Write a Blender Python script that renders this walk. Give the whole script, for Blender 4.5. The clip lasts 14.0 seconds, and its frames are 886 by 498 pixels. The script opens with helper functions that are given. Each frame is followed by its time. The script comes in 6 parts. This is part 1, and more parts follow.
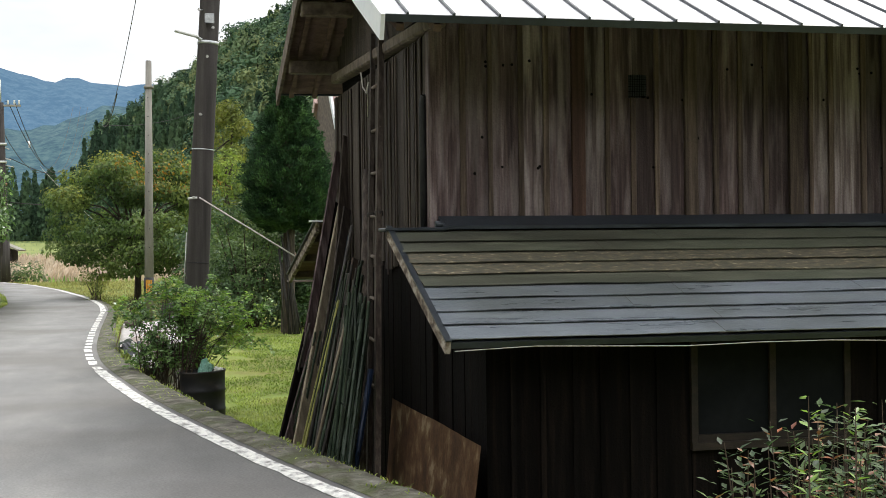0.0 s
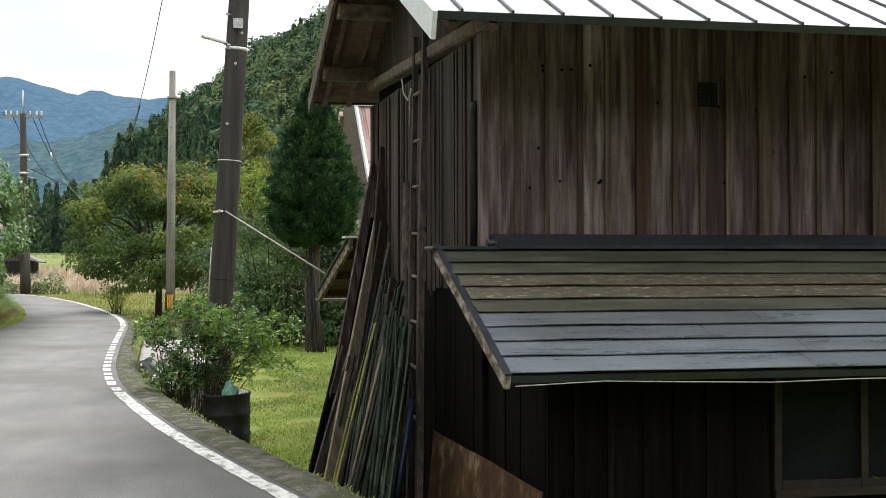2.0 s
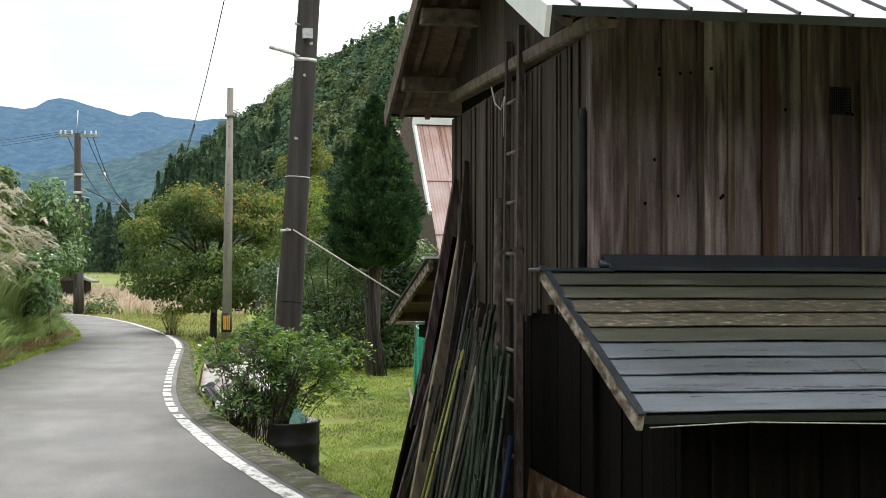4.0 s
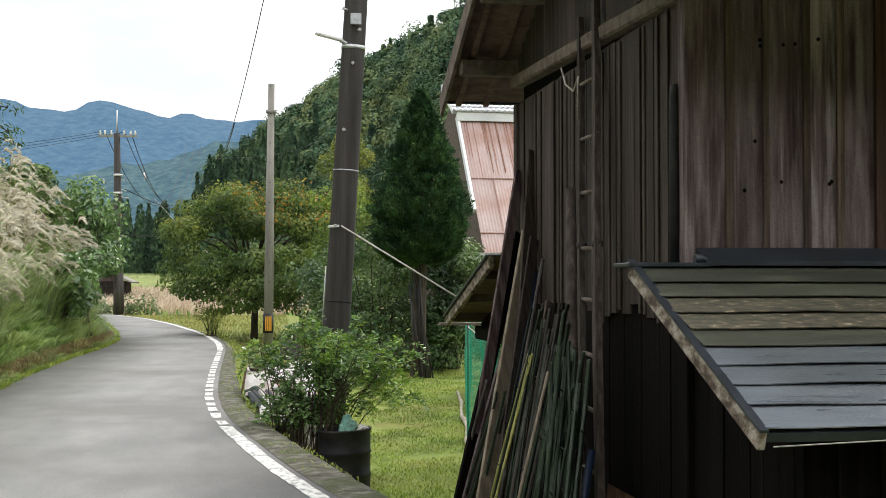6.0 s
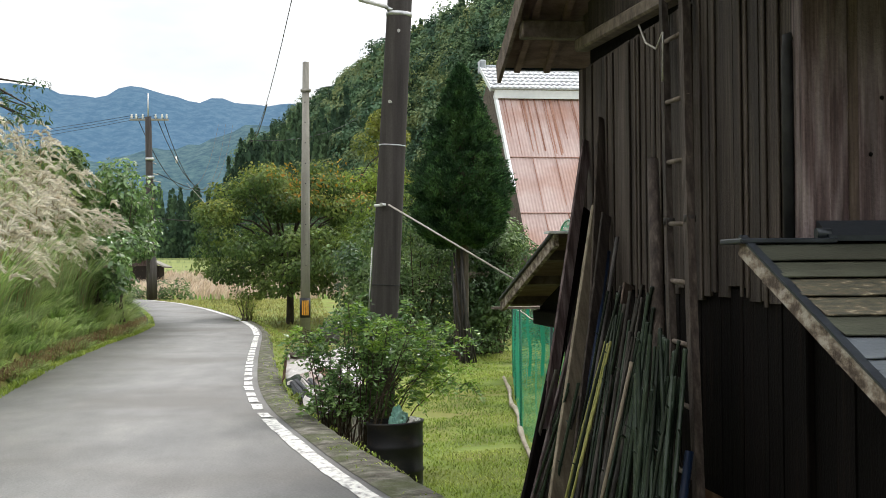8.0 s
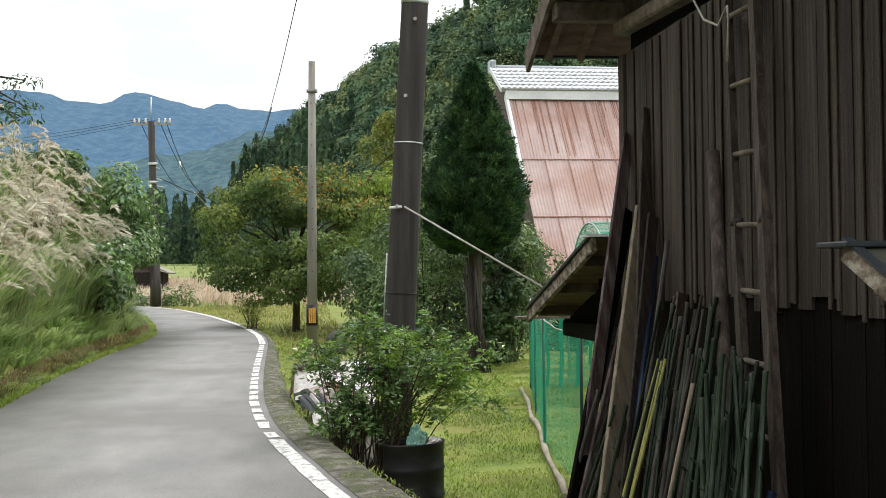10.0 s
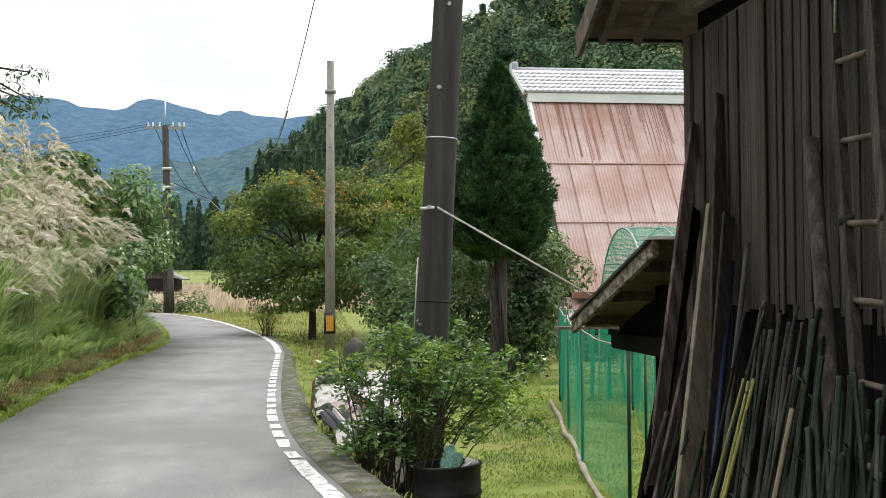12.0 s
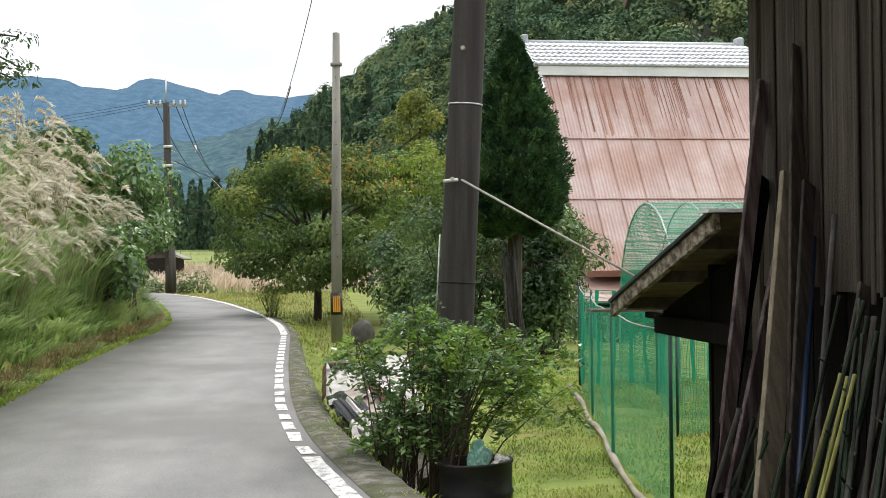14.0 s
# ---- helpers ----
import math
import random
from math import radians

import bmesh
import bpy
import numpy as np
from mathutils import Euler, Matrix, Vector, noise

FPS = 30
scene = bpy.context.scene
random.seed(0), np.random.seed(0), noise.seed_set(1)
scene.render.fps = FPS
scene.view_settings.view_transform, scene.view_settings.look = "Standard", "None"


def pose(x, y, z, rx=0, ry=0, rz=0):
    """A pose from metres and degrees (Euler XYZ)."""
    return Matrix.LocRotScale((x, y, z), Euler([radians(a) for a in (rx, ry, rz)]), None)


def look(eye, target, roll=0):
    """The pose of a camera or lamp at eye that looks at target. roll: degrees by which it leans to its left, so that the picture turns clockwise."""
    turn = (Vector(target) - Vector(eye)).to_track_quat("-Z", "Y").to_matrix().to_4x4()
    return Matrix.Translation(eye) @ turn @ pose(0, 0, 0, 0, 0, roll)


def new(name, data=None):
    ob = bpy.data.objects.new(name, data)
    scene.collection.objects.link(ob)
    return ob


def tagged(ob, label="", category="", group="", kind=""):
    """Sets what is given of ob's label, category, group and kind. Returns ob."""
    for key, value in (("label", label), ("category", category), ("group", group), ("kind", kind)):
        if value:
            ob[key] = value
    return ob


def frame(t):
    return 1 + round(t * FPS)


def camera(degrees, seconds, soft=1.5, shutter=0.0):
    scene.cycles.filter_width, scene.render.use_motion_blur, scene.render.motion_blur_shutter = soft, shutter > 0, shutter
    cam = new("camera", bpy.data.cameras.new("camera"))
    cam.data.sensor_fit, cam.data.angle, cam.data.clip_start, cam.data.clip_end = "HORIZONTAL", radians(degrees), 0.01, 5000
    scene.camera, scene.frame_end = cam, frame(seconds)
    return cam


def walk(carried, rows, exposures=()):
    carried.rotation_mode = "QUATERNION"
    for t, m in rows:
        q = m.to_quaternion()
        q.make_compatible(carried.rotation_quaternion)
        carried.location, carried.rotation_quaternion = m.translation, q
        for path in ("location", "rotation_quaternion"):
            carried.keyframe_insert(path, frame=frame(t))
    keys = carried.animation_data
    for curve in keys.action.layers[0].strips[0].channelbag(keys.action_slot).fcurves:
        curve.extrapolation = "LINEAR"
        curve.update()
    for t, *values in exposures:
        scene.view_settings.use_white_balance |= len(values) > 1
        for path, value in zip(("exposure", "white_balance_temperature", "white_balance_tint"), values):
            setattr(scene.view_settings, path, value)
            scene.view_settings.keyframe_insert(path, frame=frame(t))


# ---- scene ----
cam = camera(35.9, 14.0, soft=0.8)
PATH = [
    (0, (0.502, -0.217, 1.45), (0.903, 1.742, 1.451), -0.7),
    (0.5, (0.461, 0.02, 1.457), (0.859, 1.98, 1.457), -0.3),
    (1, (0.437, 0.222, 1.454), (0.839, 2.181, 1.457), -0.2),
    (1.5, (0.45, 0.469, 1.469), (0.845, 2.43, 1.477), -0.2),
    (2, (0.463, 0.685, 1.487), (0.836, 2.65, 1.511), -0.1),
    (2.5, (0.434, 0.892, 1.478), (0.778, 2.862, 1.516), 0.2),
    (3, (0.368, 1.146, 1.499), (0.699, 3.118, 1.549), 0.2),
    (5.5, (0.204, 2.241, 1.5), (0.464, 4.223, 1.556), 0.1),
    (6, (0.195, 2.497, 1.485), (0.444, 4.481, 1.54), -0.0),
    (6.5, (0.188, 2.752, 1.497), (0.419, 4.738, 1.55), -0.3),
    (7, (0.164, 2.972, 1.484), (0.379, 4.96, 1.527), -0.3),
    (7.5, (0.105, 3.239, 1.499), (0.313, 5.228, 1.533), -0.4),
    (8, (0.073, 3.472, 1.485), (0.277, 5.461, 1.514), -0.5),
    (10.5, (0.01, 4.826, 1.511), (0.205, 6.816, 1.554), -0.8),
    (11, (-0.022, 5.085, 1.506), (0.158, 7.076, 1.558), -0.5),
    (11.5, (-0.065, 5.335, 1.506), (0.117, 7.326, 1.56), -0.3),
    (12, (-0.072, 5.612, 1.502), (0.106, 7.603, 1.549), -0.5),
    (12.5, (-0.061, 5.876, 1.509), (0.111, 7.868, 1.55), -0.6),
    (13, (-0.098, 6.128, 1.502), (0.068, 8.121, 1.542), -0.6),
    (13.5, (-0.159, 6.394, 1.508), (0.016, 8.386, 1.533), -0.7),
    (14, (-0.169, 6.648, 1.507), (0.006, 8.64, 1.523), -0.7),
]
walk(cam, [(t, look(eye, target, roll)) for t, eye, target, roll in PATH], [(0.0, 0.1), (14.0, 0.1)])

# ---- sky and sun: a bright overcast day ----
world = bpy.data.worlds.new("overcast_sky")
scene.world = world
world.use_nodes = True
wn, wl = world.node_tree.nodes, world.node_tree.links
wn.clear()
w_out = wn.new("ShaderNodeOutputWorld")
w_bg = wn.new("ShaderNodeBackground")
w_sky = wn.new("ShaderNodeTexSky")
w_sky.sky_type, w_sky.sun_disc = "NISHITA", False
w_sky.sun_elevation, w_sky.sun_rotation = radians(50), radians(42)
w_tc = wn.new("ShaderNodeTexCoord")
w_map = wn.new("ShaderNodeMapping")
w_map.inputs["Scale"].default_value = (1.0, 1.0, 3.2)
w_map.inputs["Location"].default_value = (0.35, 0.1, 0.2)
w_noise = wn.new("ShaderNodeTexNoise")
w_noise.inputs["Scale"].default_value, w_noise.inputs["Detail"].default_value = 2.6, 6.0
w_ramp = wn.new("ShaderNodeValToRGB")
w_ramp.color_ramp.elements[0].position, w_ramp.color_ramp.elements[0].color = 0.34, (0.86, 0.89, 0.92, 1)
w_ramp.color_ramp.elements[1].position, w_ramp.color_ramp.elements[1].color = 0.56, (1.22, 1.22, 1.22, 1)
w_sep = wn.new("ShaderNodeSeparateXYZ")
w_el = wn.new("ShaderNodeMapRange")       # an overcast sky is brighter overhead
w_el.inputs["From Min"].default_value, w_el.inputs["From Max"].default_value = 0.12, 0.9
w_el.inputs["To Min"].default_value, w_el.inputs["To Max"].default_value = 1.0, 2.0
w_mul = wn.new("ShaderNodeVectorMath")
w_mul.operation = "SCALE"
w_mix = wn.new("ShaderNodeMix")
w_mix.data_type = "RGBA"
w_mix.inputs["Factor"].default_value = 0.92
w_sk = wn.new("ShaderNodeVectorMath")
w_sk.operation = "SCALE"
w_sk.inputs["Scale"].default_value = 0.12
wl.new(w_tc.outputs["Generated"], w_map.inputs["Vector"])
wl.new(w_map.outputs["Vector"], w_noise.inputs["Vector"])
wl.new(w_noise.outputs["Fac"], w_ramp.inputs["Fac"])
wl.new(w_tc.outputs["Generated"], w_sep.inputs["Vector"])
wl.new(w_sep.outputs["Z"], w_el.inputs["Value"])
wl.new(w_ramp.outputs["Color"], w_mul.inputs[0])
wl.new(w_el.outputs["Result"], w_mul.inputs["Scale"])
wl.new(w_sky.outputs["Color"], w_sk.inputs[0])
wl.new(w_sk.outputs["Vector"], w_mix.inputs["A"])
wl.new(w_mul.outputs["Vector"], w_mix.inputs["B"])
wl.new(w_mix.outputs["Result"], w_bg.inputs["Color"])
w_bg.inputs["Strength"].default_value = 1.0
wl.new(w_bg.outputs["Background"], w_out.inputs["Surface"])

sun = new("sun", bpy.data.lights.new("sun", "SUN"))
sun.data.energy, sun.data.angle, sun.data.color = 1.5, radians(12), (1.0, 0.96, 0.9)
sun.matrix_world = look((22, 34, 34), (2, 12, 0))

# ---- materials ----


def mat(name, stops, scale=(4, 4, 4), rough=0.8, metal=0.0, bump=0.3, detail=6.0, fine=40.0, spec=0.3, island=0.0, obj=0.0,
        tint=None, tint_scale=0.6, tint_fac=0.6, trans=0.0, space="Object", fine_amt=0.25, rough_var=0.15, warp=0.0, streak=None):
    """A surface with two scales of variation: a stretched grain, fine noise, optional large stains, and a shift per piece."""
    m = bpy.data.materials.new(name)
    m.use_nodes = True
    n, l = m.node_tree.nodes, m.node_tree.links
    b = n["Principled BSDF"]
    tc = n.new("ShaderNodeTexCoord")
    mp = n.new("ShaderNodeMapping")
    mp.inputs["Scale"].default_value = scale
    l.new(tc.outputs[space], mp.inputs["Vector"])
    vec = mp.outputs["Vector"]
    if obj:
        oi = n.new("ShaderNodeObjectInfo")
        add = n.new("ShaderNodeVectorMath")
        add.operation = "MULTIPLY_ADD"
        cmb = n.new("ShaderNodeCombineXYZ")
        for k in ("X", "Y", "Z"):
            l.new(oi.outputs["Random"], cmb.inputs[k])
        l.new(cmb.outputs["Vector"], add.inputs[0])
        add.inputs[1].default_value = (37.0, 53.0, 71.0)
        l.new(vec, add.inputs[2])
        vec = add.outputs["Vector"]
    n1 = n.new("ShaderNodeTexNoise")
    n1.inputs["Scale"].default_value, n1.inputs["Detail"].default_value = 1.0, detail
    n1.inputs["Roughness"].default_value, n1.inputs["Distortion"].default_value = 0.62, warp
    l.new(vec, n1.inputs["Vector"])
    r = n.new("ShaderNodeValToRGB")
    els = r.color_ramp.elements
    while len(els) < len(stops):
        els.new(0.5)
    for e, (p, c) in zip(els, stops):
        e.position, e.color = p, (*c, 1)
    l.new(n1.outputs["Fac"], r.inputs["Fac"])
    col = r.outputs["Color"]
    n2 = n.new("ShaderNodeTexNoise")
    n2.inputs["Scale"].default_value, n2.inputs["Detail"].default_value = fine, 4.0
    l.new(tc.outputs[space], n2.inputs["Vector"])
    if tint:
        n3 = n.new("ShaderNodeTexNoise")
        n3.inputs["Scale"].default_value, n3.inputs["Detail"].default_value = tint_scale, 5.0
        if streak:
            sm = n.new("ShaderNodeMapping")
            sm.inputs["Scale"].default_value = streak
            l.new(vec if obj else tc.outputs[space], sm.inputs["Vector"])
            l.new(sm.outputs["Vector"], n3.inputs["Vector"])
        else:
            l.new(tc.outputs[space], n3.inputs["Vector"])
        r3 = n.new("ShaderNodeValToRGB")
        r3.color_ramp.elements[0].position, r3.color_ramp.elements[1].position = 0.45, 0.65
        r3.color_ramp.elements[1].color = (tint_fac, tint_fac, tint_fac, 1)
        l.new(n3.outputs["Fac"], r3.inputs["Fac"])
        mx = n.new("ShaderNodeMix")
        mx.data_type = "RGBA"
        l.new(r3.outputs["Color"], mx.inputs["Factor"])
        l.new(col, mx.inputs["A"])
        mx.inputs["B"].default_value = (*tint, 1)
        col = mx.outputs["Result"]
    # brightness shift from fine noise, and per island or per piece
    val = n.new("ShaderNodeMath")
    val.operation = "MULTIPLY_ADD"
    l.new(n2.outputs["Fac"], val.inputs[0])
    val.inputs[1].default_value, val.inputs[2].default_value = 2 * fine_amt, 1.0 - fine_amt
    v = val.outputs["Value"]
    for amt, kind in ((island, "i"), (obj, "o")):
        if amt:
            src = n.new("ShaderNodeNewGeometry").outputs["Random Per Island"] if kind == "i" else n.new("ShaderNodeObjectInfo").outputs["Random"]
            ma = n.new("ShaderNodeMath")
            ma.operation = "MULTIPLY_ADD"
            l.new(src, ma.inputs[0])
            ma.inputs[1].default_value, ma.inputs[2].default_value = 2 * amt, 1.0 - amt
            mm = n.new("ShaderNodeMath")
            mm.operation = "MULTIPLY"
            l.new(v, mm.inputs[0])
            l.new(ma.outputs["Value"], mm.inputs[1])
            v = mm.outputs["Value"]
    sc = n.new("ShaderNodeVectorMath")
    sc.operation = "SCALE"
    l.new(col, sc.inputs[0])
    l.new(v, sc.inputs["Scale"])
    l.new(sc.outputs["Vector"], b.inputs["Base Color"])
    b.inputs["Metallic"].default_value = metal
    b.inputs["Specular IOR Level"].default_value = spec
    rv = n.new("ShaderNodeMath")
    rv.operation = "MULTIPLY_ADD"
    l.new(n1.outputs["Fac"], rv.inputs[0])
    rv.inputs[1].default_value, rv.inputs[2].default_value = 2 * rough_var, rough - rough_var
    l.new(rv.outputs["Value"], b.inputs["Roughness"])
    if bump:
        ad = n.new("ShaderNodeMath")
        ad.operation = "ADD"
        l.new(n1.outputs["Fac"], ad.inputs[0])
        l.new(n2.outputs["Fac"], ad.inputs[1])
        bp = n.new("ShaderNodeBump")
        bp.inputs["Strength"].default_value, bp.inputs["Distance"].default_value = bump, 0.01
        l.new(ad.outputs["Value"], bp.inputs["Height"])
        l.new(bp.outputs["Normal"], b.inputs["Normal"])
    if trans:
        tr = n.new("ShaderNodeBsdfTranslucent")
        l.new(sc.outputs["Vector"], tr.inputs["Color"])
        ms = n.new("ShaderNodeMixShader")
        ms.inputs["Fac"].default_value = trans
        l.new(b.outputs["BSDF"], ms.inputs[1])
        l.new(tr.outputs["BSDF"], ms.inputs[2])
        l.new(ms.outputs["Shader"], n["Material Output"].inputs["Surface"])
    return m


M_asphalt = mat("asphalt", [(0.25, (0.16, 0.158, 0.155)), (0.5, (0.215, 0.212, 0.206)), (0.75, (0.28, 0.272, 0.26))], (2.2, 0.8, 1), 0.78, fine=55,
                bump=0.5, tint=(0.13, 0.12, 0.11), tint_scale=0.35, tint_fac=0.6, space="Object", fine_amt=0.42, spec=0.4)
M_line = mat("worn_road_paint", [(0.37, (0.22, 0.215, 0.205)), (0.45, (0.50, 0.49, 0.47)), (0.56, (0.74, 0.73, 0.69))], (13, 7, 7), 0.7, fine=60, bump=0.3)
M_verge = mat("mossy_concrete", [(0.32, (0.035, 0.034, 0.02)), (0.45, (0.085, 0.078, 0.06)), (0.58, (0.16, 0.15, 0.125)), (0.75, (0.27, 0.26, 0.23))], (6, 6, 6), 0.92,
              fine=55, bump=1.0, tint=(0.06, 0.075, 0.022), tint_scale=2.2, tint_fac=0.85, fine_amt=0.45)
M_soil = mat("lawn_soil", [(0.3, (0.09, 0.125, 0.022)), (0.5, (0.16, 0.215, 0.038)), (0.75, (0.245, 0.28, 0.075))], (1.2, 1.2, 1.2), 0.95, fine=25, bump=0.9,
             tint=(0.2, 0.13, 0.05), tint_scale=0.9, tint_fac=0.45)
M_meadow = mat("far_meadow", [(0.3, (0.13, 0.17, 0.05)), (0.5, (0.21, 0.25, 0.075)), (0.7, (0.3, 0.31, 0.11))], (0.03, 0.25, 1), 0.95, fine=3, bump=0.5)
M_wood = mat("weathered_front_boards", [(0.30, (0.021, 0.0125, 0.013)), (0.46, (0.056, 0.037, 0.037)), (0.60, (0.10, 0.069, 0.068)), (0.76, (0.23, 0.187, 0.183))], (26, 26, 1.0), 0.8,
             fine=70, bump=0.7, obj=0.42, tint=(0.25, 0.21, 0.205), tint_scale=1.0, tint_fac=0.5, streak=(0.55, 0.55, 1.6))
M_bleach = mat("bleached_front_boards", [(0.30, (0.030, 0.020, 0.020)), (0.44, (0.088, 0.063, 0.060)), (0.56, (0.165, 0.127, 0.121)), (0.70, (0.33, 0.28, 0.27))], (26, 26, 0.8), 0.85,
               fine=70, bump=0.7, obj=0.3, tint=(0.40, 0.345, 0.335), tint_scale=1.0, tint_fac=0.6, streak=(0.6, 0.6, 1.9))
M_redpost = mat("reddish_dark_posts", [(0.3, (0.022, 0.011, 0.008)), (0.5, (0.05, 0.026, 0.019)), (0.75, (0.10, 0.058, 0.045))], (30, 30, 1.2), 0.8, fine=70, bump=0.6, obj=0.35)
M_batten = mat("weathered_battens", [(0.3, (0.032, 0.021, 0.015)), (0.5, (0.085, 0.06, 0.046)), (0.75, (0.19, 0.145, 0.115))], (30, 30, 1.4), 0.8, fine=70, bump=0.6, obj=0.4)
M_gable = mat("grey_gable_boards", [(0.28, (0.013, 0.009, 0.0075)), (0.48, (0.040, 0.030, 0.024)), (0.62, (0.070, 0.055, 0.046)), (0.8, (0.135, 0.112, 0.095))], (26, 26, 1.0), 0.85, fine=70, bump=0.7, obj=0.3)
# dark board wood, pushed blacker to hold the shade under the eaves
M_black = mat("dark_boards_with_shade", [(0.3, (0.0026, 0.0023, 0.0023)), (0.52, (0.0055, 0.0044, 0.0042)), (0.74, (0.016, 0.011, 0.009))], (24, 24, 1.2), 0.85, fine=60, bump=0.5, obj=0.35, spec=0.05)
M_beam = mat("aged_timber", [(0.3, (0.055, 0.041, 0.032)), (0.5, (0.12, 0.094, 0.075)), (0.75, (0.21, 0.172, 0.14))], (8, 8, 8), 0.85, fine=50, bump=0.5, obj=0.2)
M_soffit = mat("roof_underside_boards", [(0.3, (0.07, 0.044, 0.034)), (0.5, (0.14, 0.092, 0.072)), (0.75, (0.21, 0.15, 0.12))], (3, 9, 3), 0.85, fine=40, bump=0.3)
M_peel = mat("flaking_paint_board", [(0.40, (0.07, 0.05, 0.038)), (0.50, (0.19, 0.15, 0.115)), (0.60, (0.36, 0.32, 0.27))], (16, 7, 16), 0.85, fine=50, bump=0.6)
M_roofmetal = mat("pale_roof_metal", [(0.3, (0.66, 0.68, 0.70)), (0.6, (0.78, 0.79, 0.80))], (1.5, 1.5, 1.5), 0.45, metal=0.15, fine=12, bump=0.05, fine_amt=0.05, spec=0.5)
M_darkmetal = mat("dark_sheet_metal", [(0.3, (0.018, 0.022, 0.028)), (0.6, (0.035, 0.042, 0.052))], (4, 4, 4), 0.42, metal=0.3, fine=30, bump=0.1, spec=0.5)
# bluish grey holds the sky's reflection in the colour; moss patches on top
M_shingle = mat("mossy_sky_toned_sheet", [(0.3, (0.10, 0.115, 0.13)), (0.52, (0.15, 0.17, 0.19)), (0.72, (0.19, 0.21, 0.225))], (1.5, 9, 9), 0.30, metal=0.0, fine=45, bump=0.25,
                obj=0.12, tint=(0.045, 0.05, 0.03), tint_scale=1.1, tint_fac=0.4, spec=1.0, rough_var=0.12)
M_mosssheet = mat("moss_darkened_sheet", [(0.3, (0.036, 0.041, 0.027)), (0.52, (0.066, 0.072, 0.048)), (0.72, (0.11, 0.108, 0.076))], (1.8, 10, 10), 0.5, fine=45, bump=0.3,
                  obj=0.15, tint=(0.03, 0.026, 0.02), tint_scale=1.1, tint_fac=0.5, spec=0.6)
M_lichen = mat("lichen_covered_sheet", [(0.35, (0.035, 0.036, 0.026)), (0.5, (0.075, 0.07, 0.045)), (0.60, (0.12, 0.095, 0.06)), (0.70, (0.38, 0.34, 0.24))], (16, 30, 30), 0.62, fine=55, bump=0.4, obj=0.15, spec=0.5)
M_rust = mat("rusty_sheet_iron", [(0.3, (0.07, 0.035, 0.02)), (0.5, (0.16, 0.085, 0.045)), (0.58, (0.24, 0.15, 0.085)), (0.66, (0.42, 0.32, 0.21))], (4.5, 4.5, 4.5), 0.8, metal=0.1, fine=50, bump=0.3)
M_pole = mat("dark_stained_concrete", [(0.3, (0.026, 0.022, 0.020)), (0.5, (0.048, 0.042, 0.039)), (0.75, (0.085, 0.077, 0.072))], (9, 9, 0.5), 0.8, fine=60, bump=0.15)
M_pole2 = mat("pale_grey_concrete", [(0.3, (0.2, 0.19, 0.165)), (0.6, (0.31, 0.295, 0.26))], (6, 6, 0.7), 0.85, fine=60, bump=0.15)
M_galv = mat("galvanised_steel", [(0.3, (0.4, 0.41, 0.42)), (0.6, (0.6, 0.61, 0.62))], (20, 20, 20), 0.45, metal=0.7, fine=80, bump=0.05)
M_white = mat("white_plastic", [(0.3, (0.6, 0.6, 0.57)), (0.6, (0.78, 0.78, 0.76))], (7, 7, 7), 0.5, fine=40, bump=0.05, fine_amt=0.1)
M_cable = mat("black_cable", [(0.3, (0.012, 0.012, 0.014)), (0.6, (0.03, 0.03, 0.032))], (9, 9, 9), 0.6, fine=30, bump=0)
M_drum = mat("black_painted_drum", [(0.3, (0.012, 0.012, 0.013)), (0.55, (0.022, 0.022, 0.024)), (0.8, (0.07, 0.05, 0.04))], (3, 3, 6), 0.5, metal=0.2, fine=50, bump=0.1)
M_tarp = mat("weathered_white_sheet", [(0.3, (0.42, 0.36, 0.31)), (0.45, (0.66, 0.63, 0.6)), (0.7, (0.8, 0.79, 0.77))], (2.5, 2.5, 2.5), 0.6, fine=30, bump=0.3)
M_teal = mat("pale_green_bag", [(0.3, (0.16, 0.4, 0.33)), (0.6, (0.35, 0.62, 0.54))], (6, 6, 6), 0.45, fine=30, bump=0.4)
M_bark = mat("rough_bark", [(0.3, (0.03, 0.024, 0.018)), (0.55, (0.075, 0.06, 0.047)), (0.8, (0.15, 0.13, 0.105))], (14, 14, 3), 0.92, fine=45, bump=1.0)
M_stem = mat("shrub_stem", [(0.3, (0.035, 0.024, 0.017)), (0.6, (0.085, 0.062, 0.045))], (12, 12, 3), 0.9, fine=45, bump=0.4)
M_bamboo = mat("old_green_bamboo", [(0.3, (0.010, 0.017, 0.011)), (0.55, (0.022, 0.034, 0.022)), (0.8, (0.05, 0.062, 0.04))], (14, 14, 1.6), 0.45, fine=30, bump=0.1, obj=0.55)
M_bamboo_y = mat("yellow_bamboo", [(0.3, (0.15, 0.15, 0.045)), (0.6, (0.32, 0.31, 0.11))], (12, 12, 1.6), 0.45, fine=30, bump=0.1, obj=0.35)
M_pipe = mat("grey_weathered_pole", [(0.3, (0.018, 0.016, 0.014)), (0.55, (0.048, 0.043, 0.038)), (0.8, (0.11, 0.10, 0.09))], (16, 16, 1.2), 0.75, fine=50, bump=0.3, obj=0.5)
M_plank = mat("pale_spare_plank", [(0.3, (0.11, 0.088, 0.06)), (0.55, (0.20, 0.168, 0.12)), (0.8, (0.29, 0.245, 0.18))], (18, 18, 0.9), 0.8, fine=60, bump=0.4, obj=0.12)
M_blue = mat("blue_pipe", [(0.3, (0.005, 0.011, 0.028)), (0.6, (0.009, 0.02, 0.05))], (9, 9, 2), 0.4, fine=30, bump=0.05)
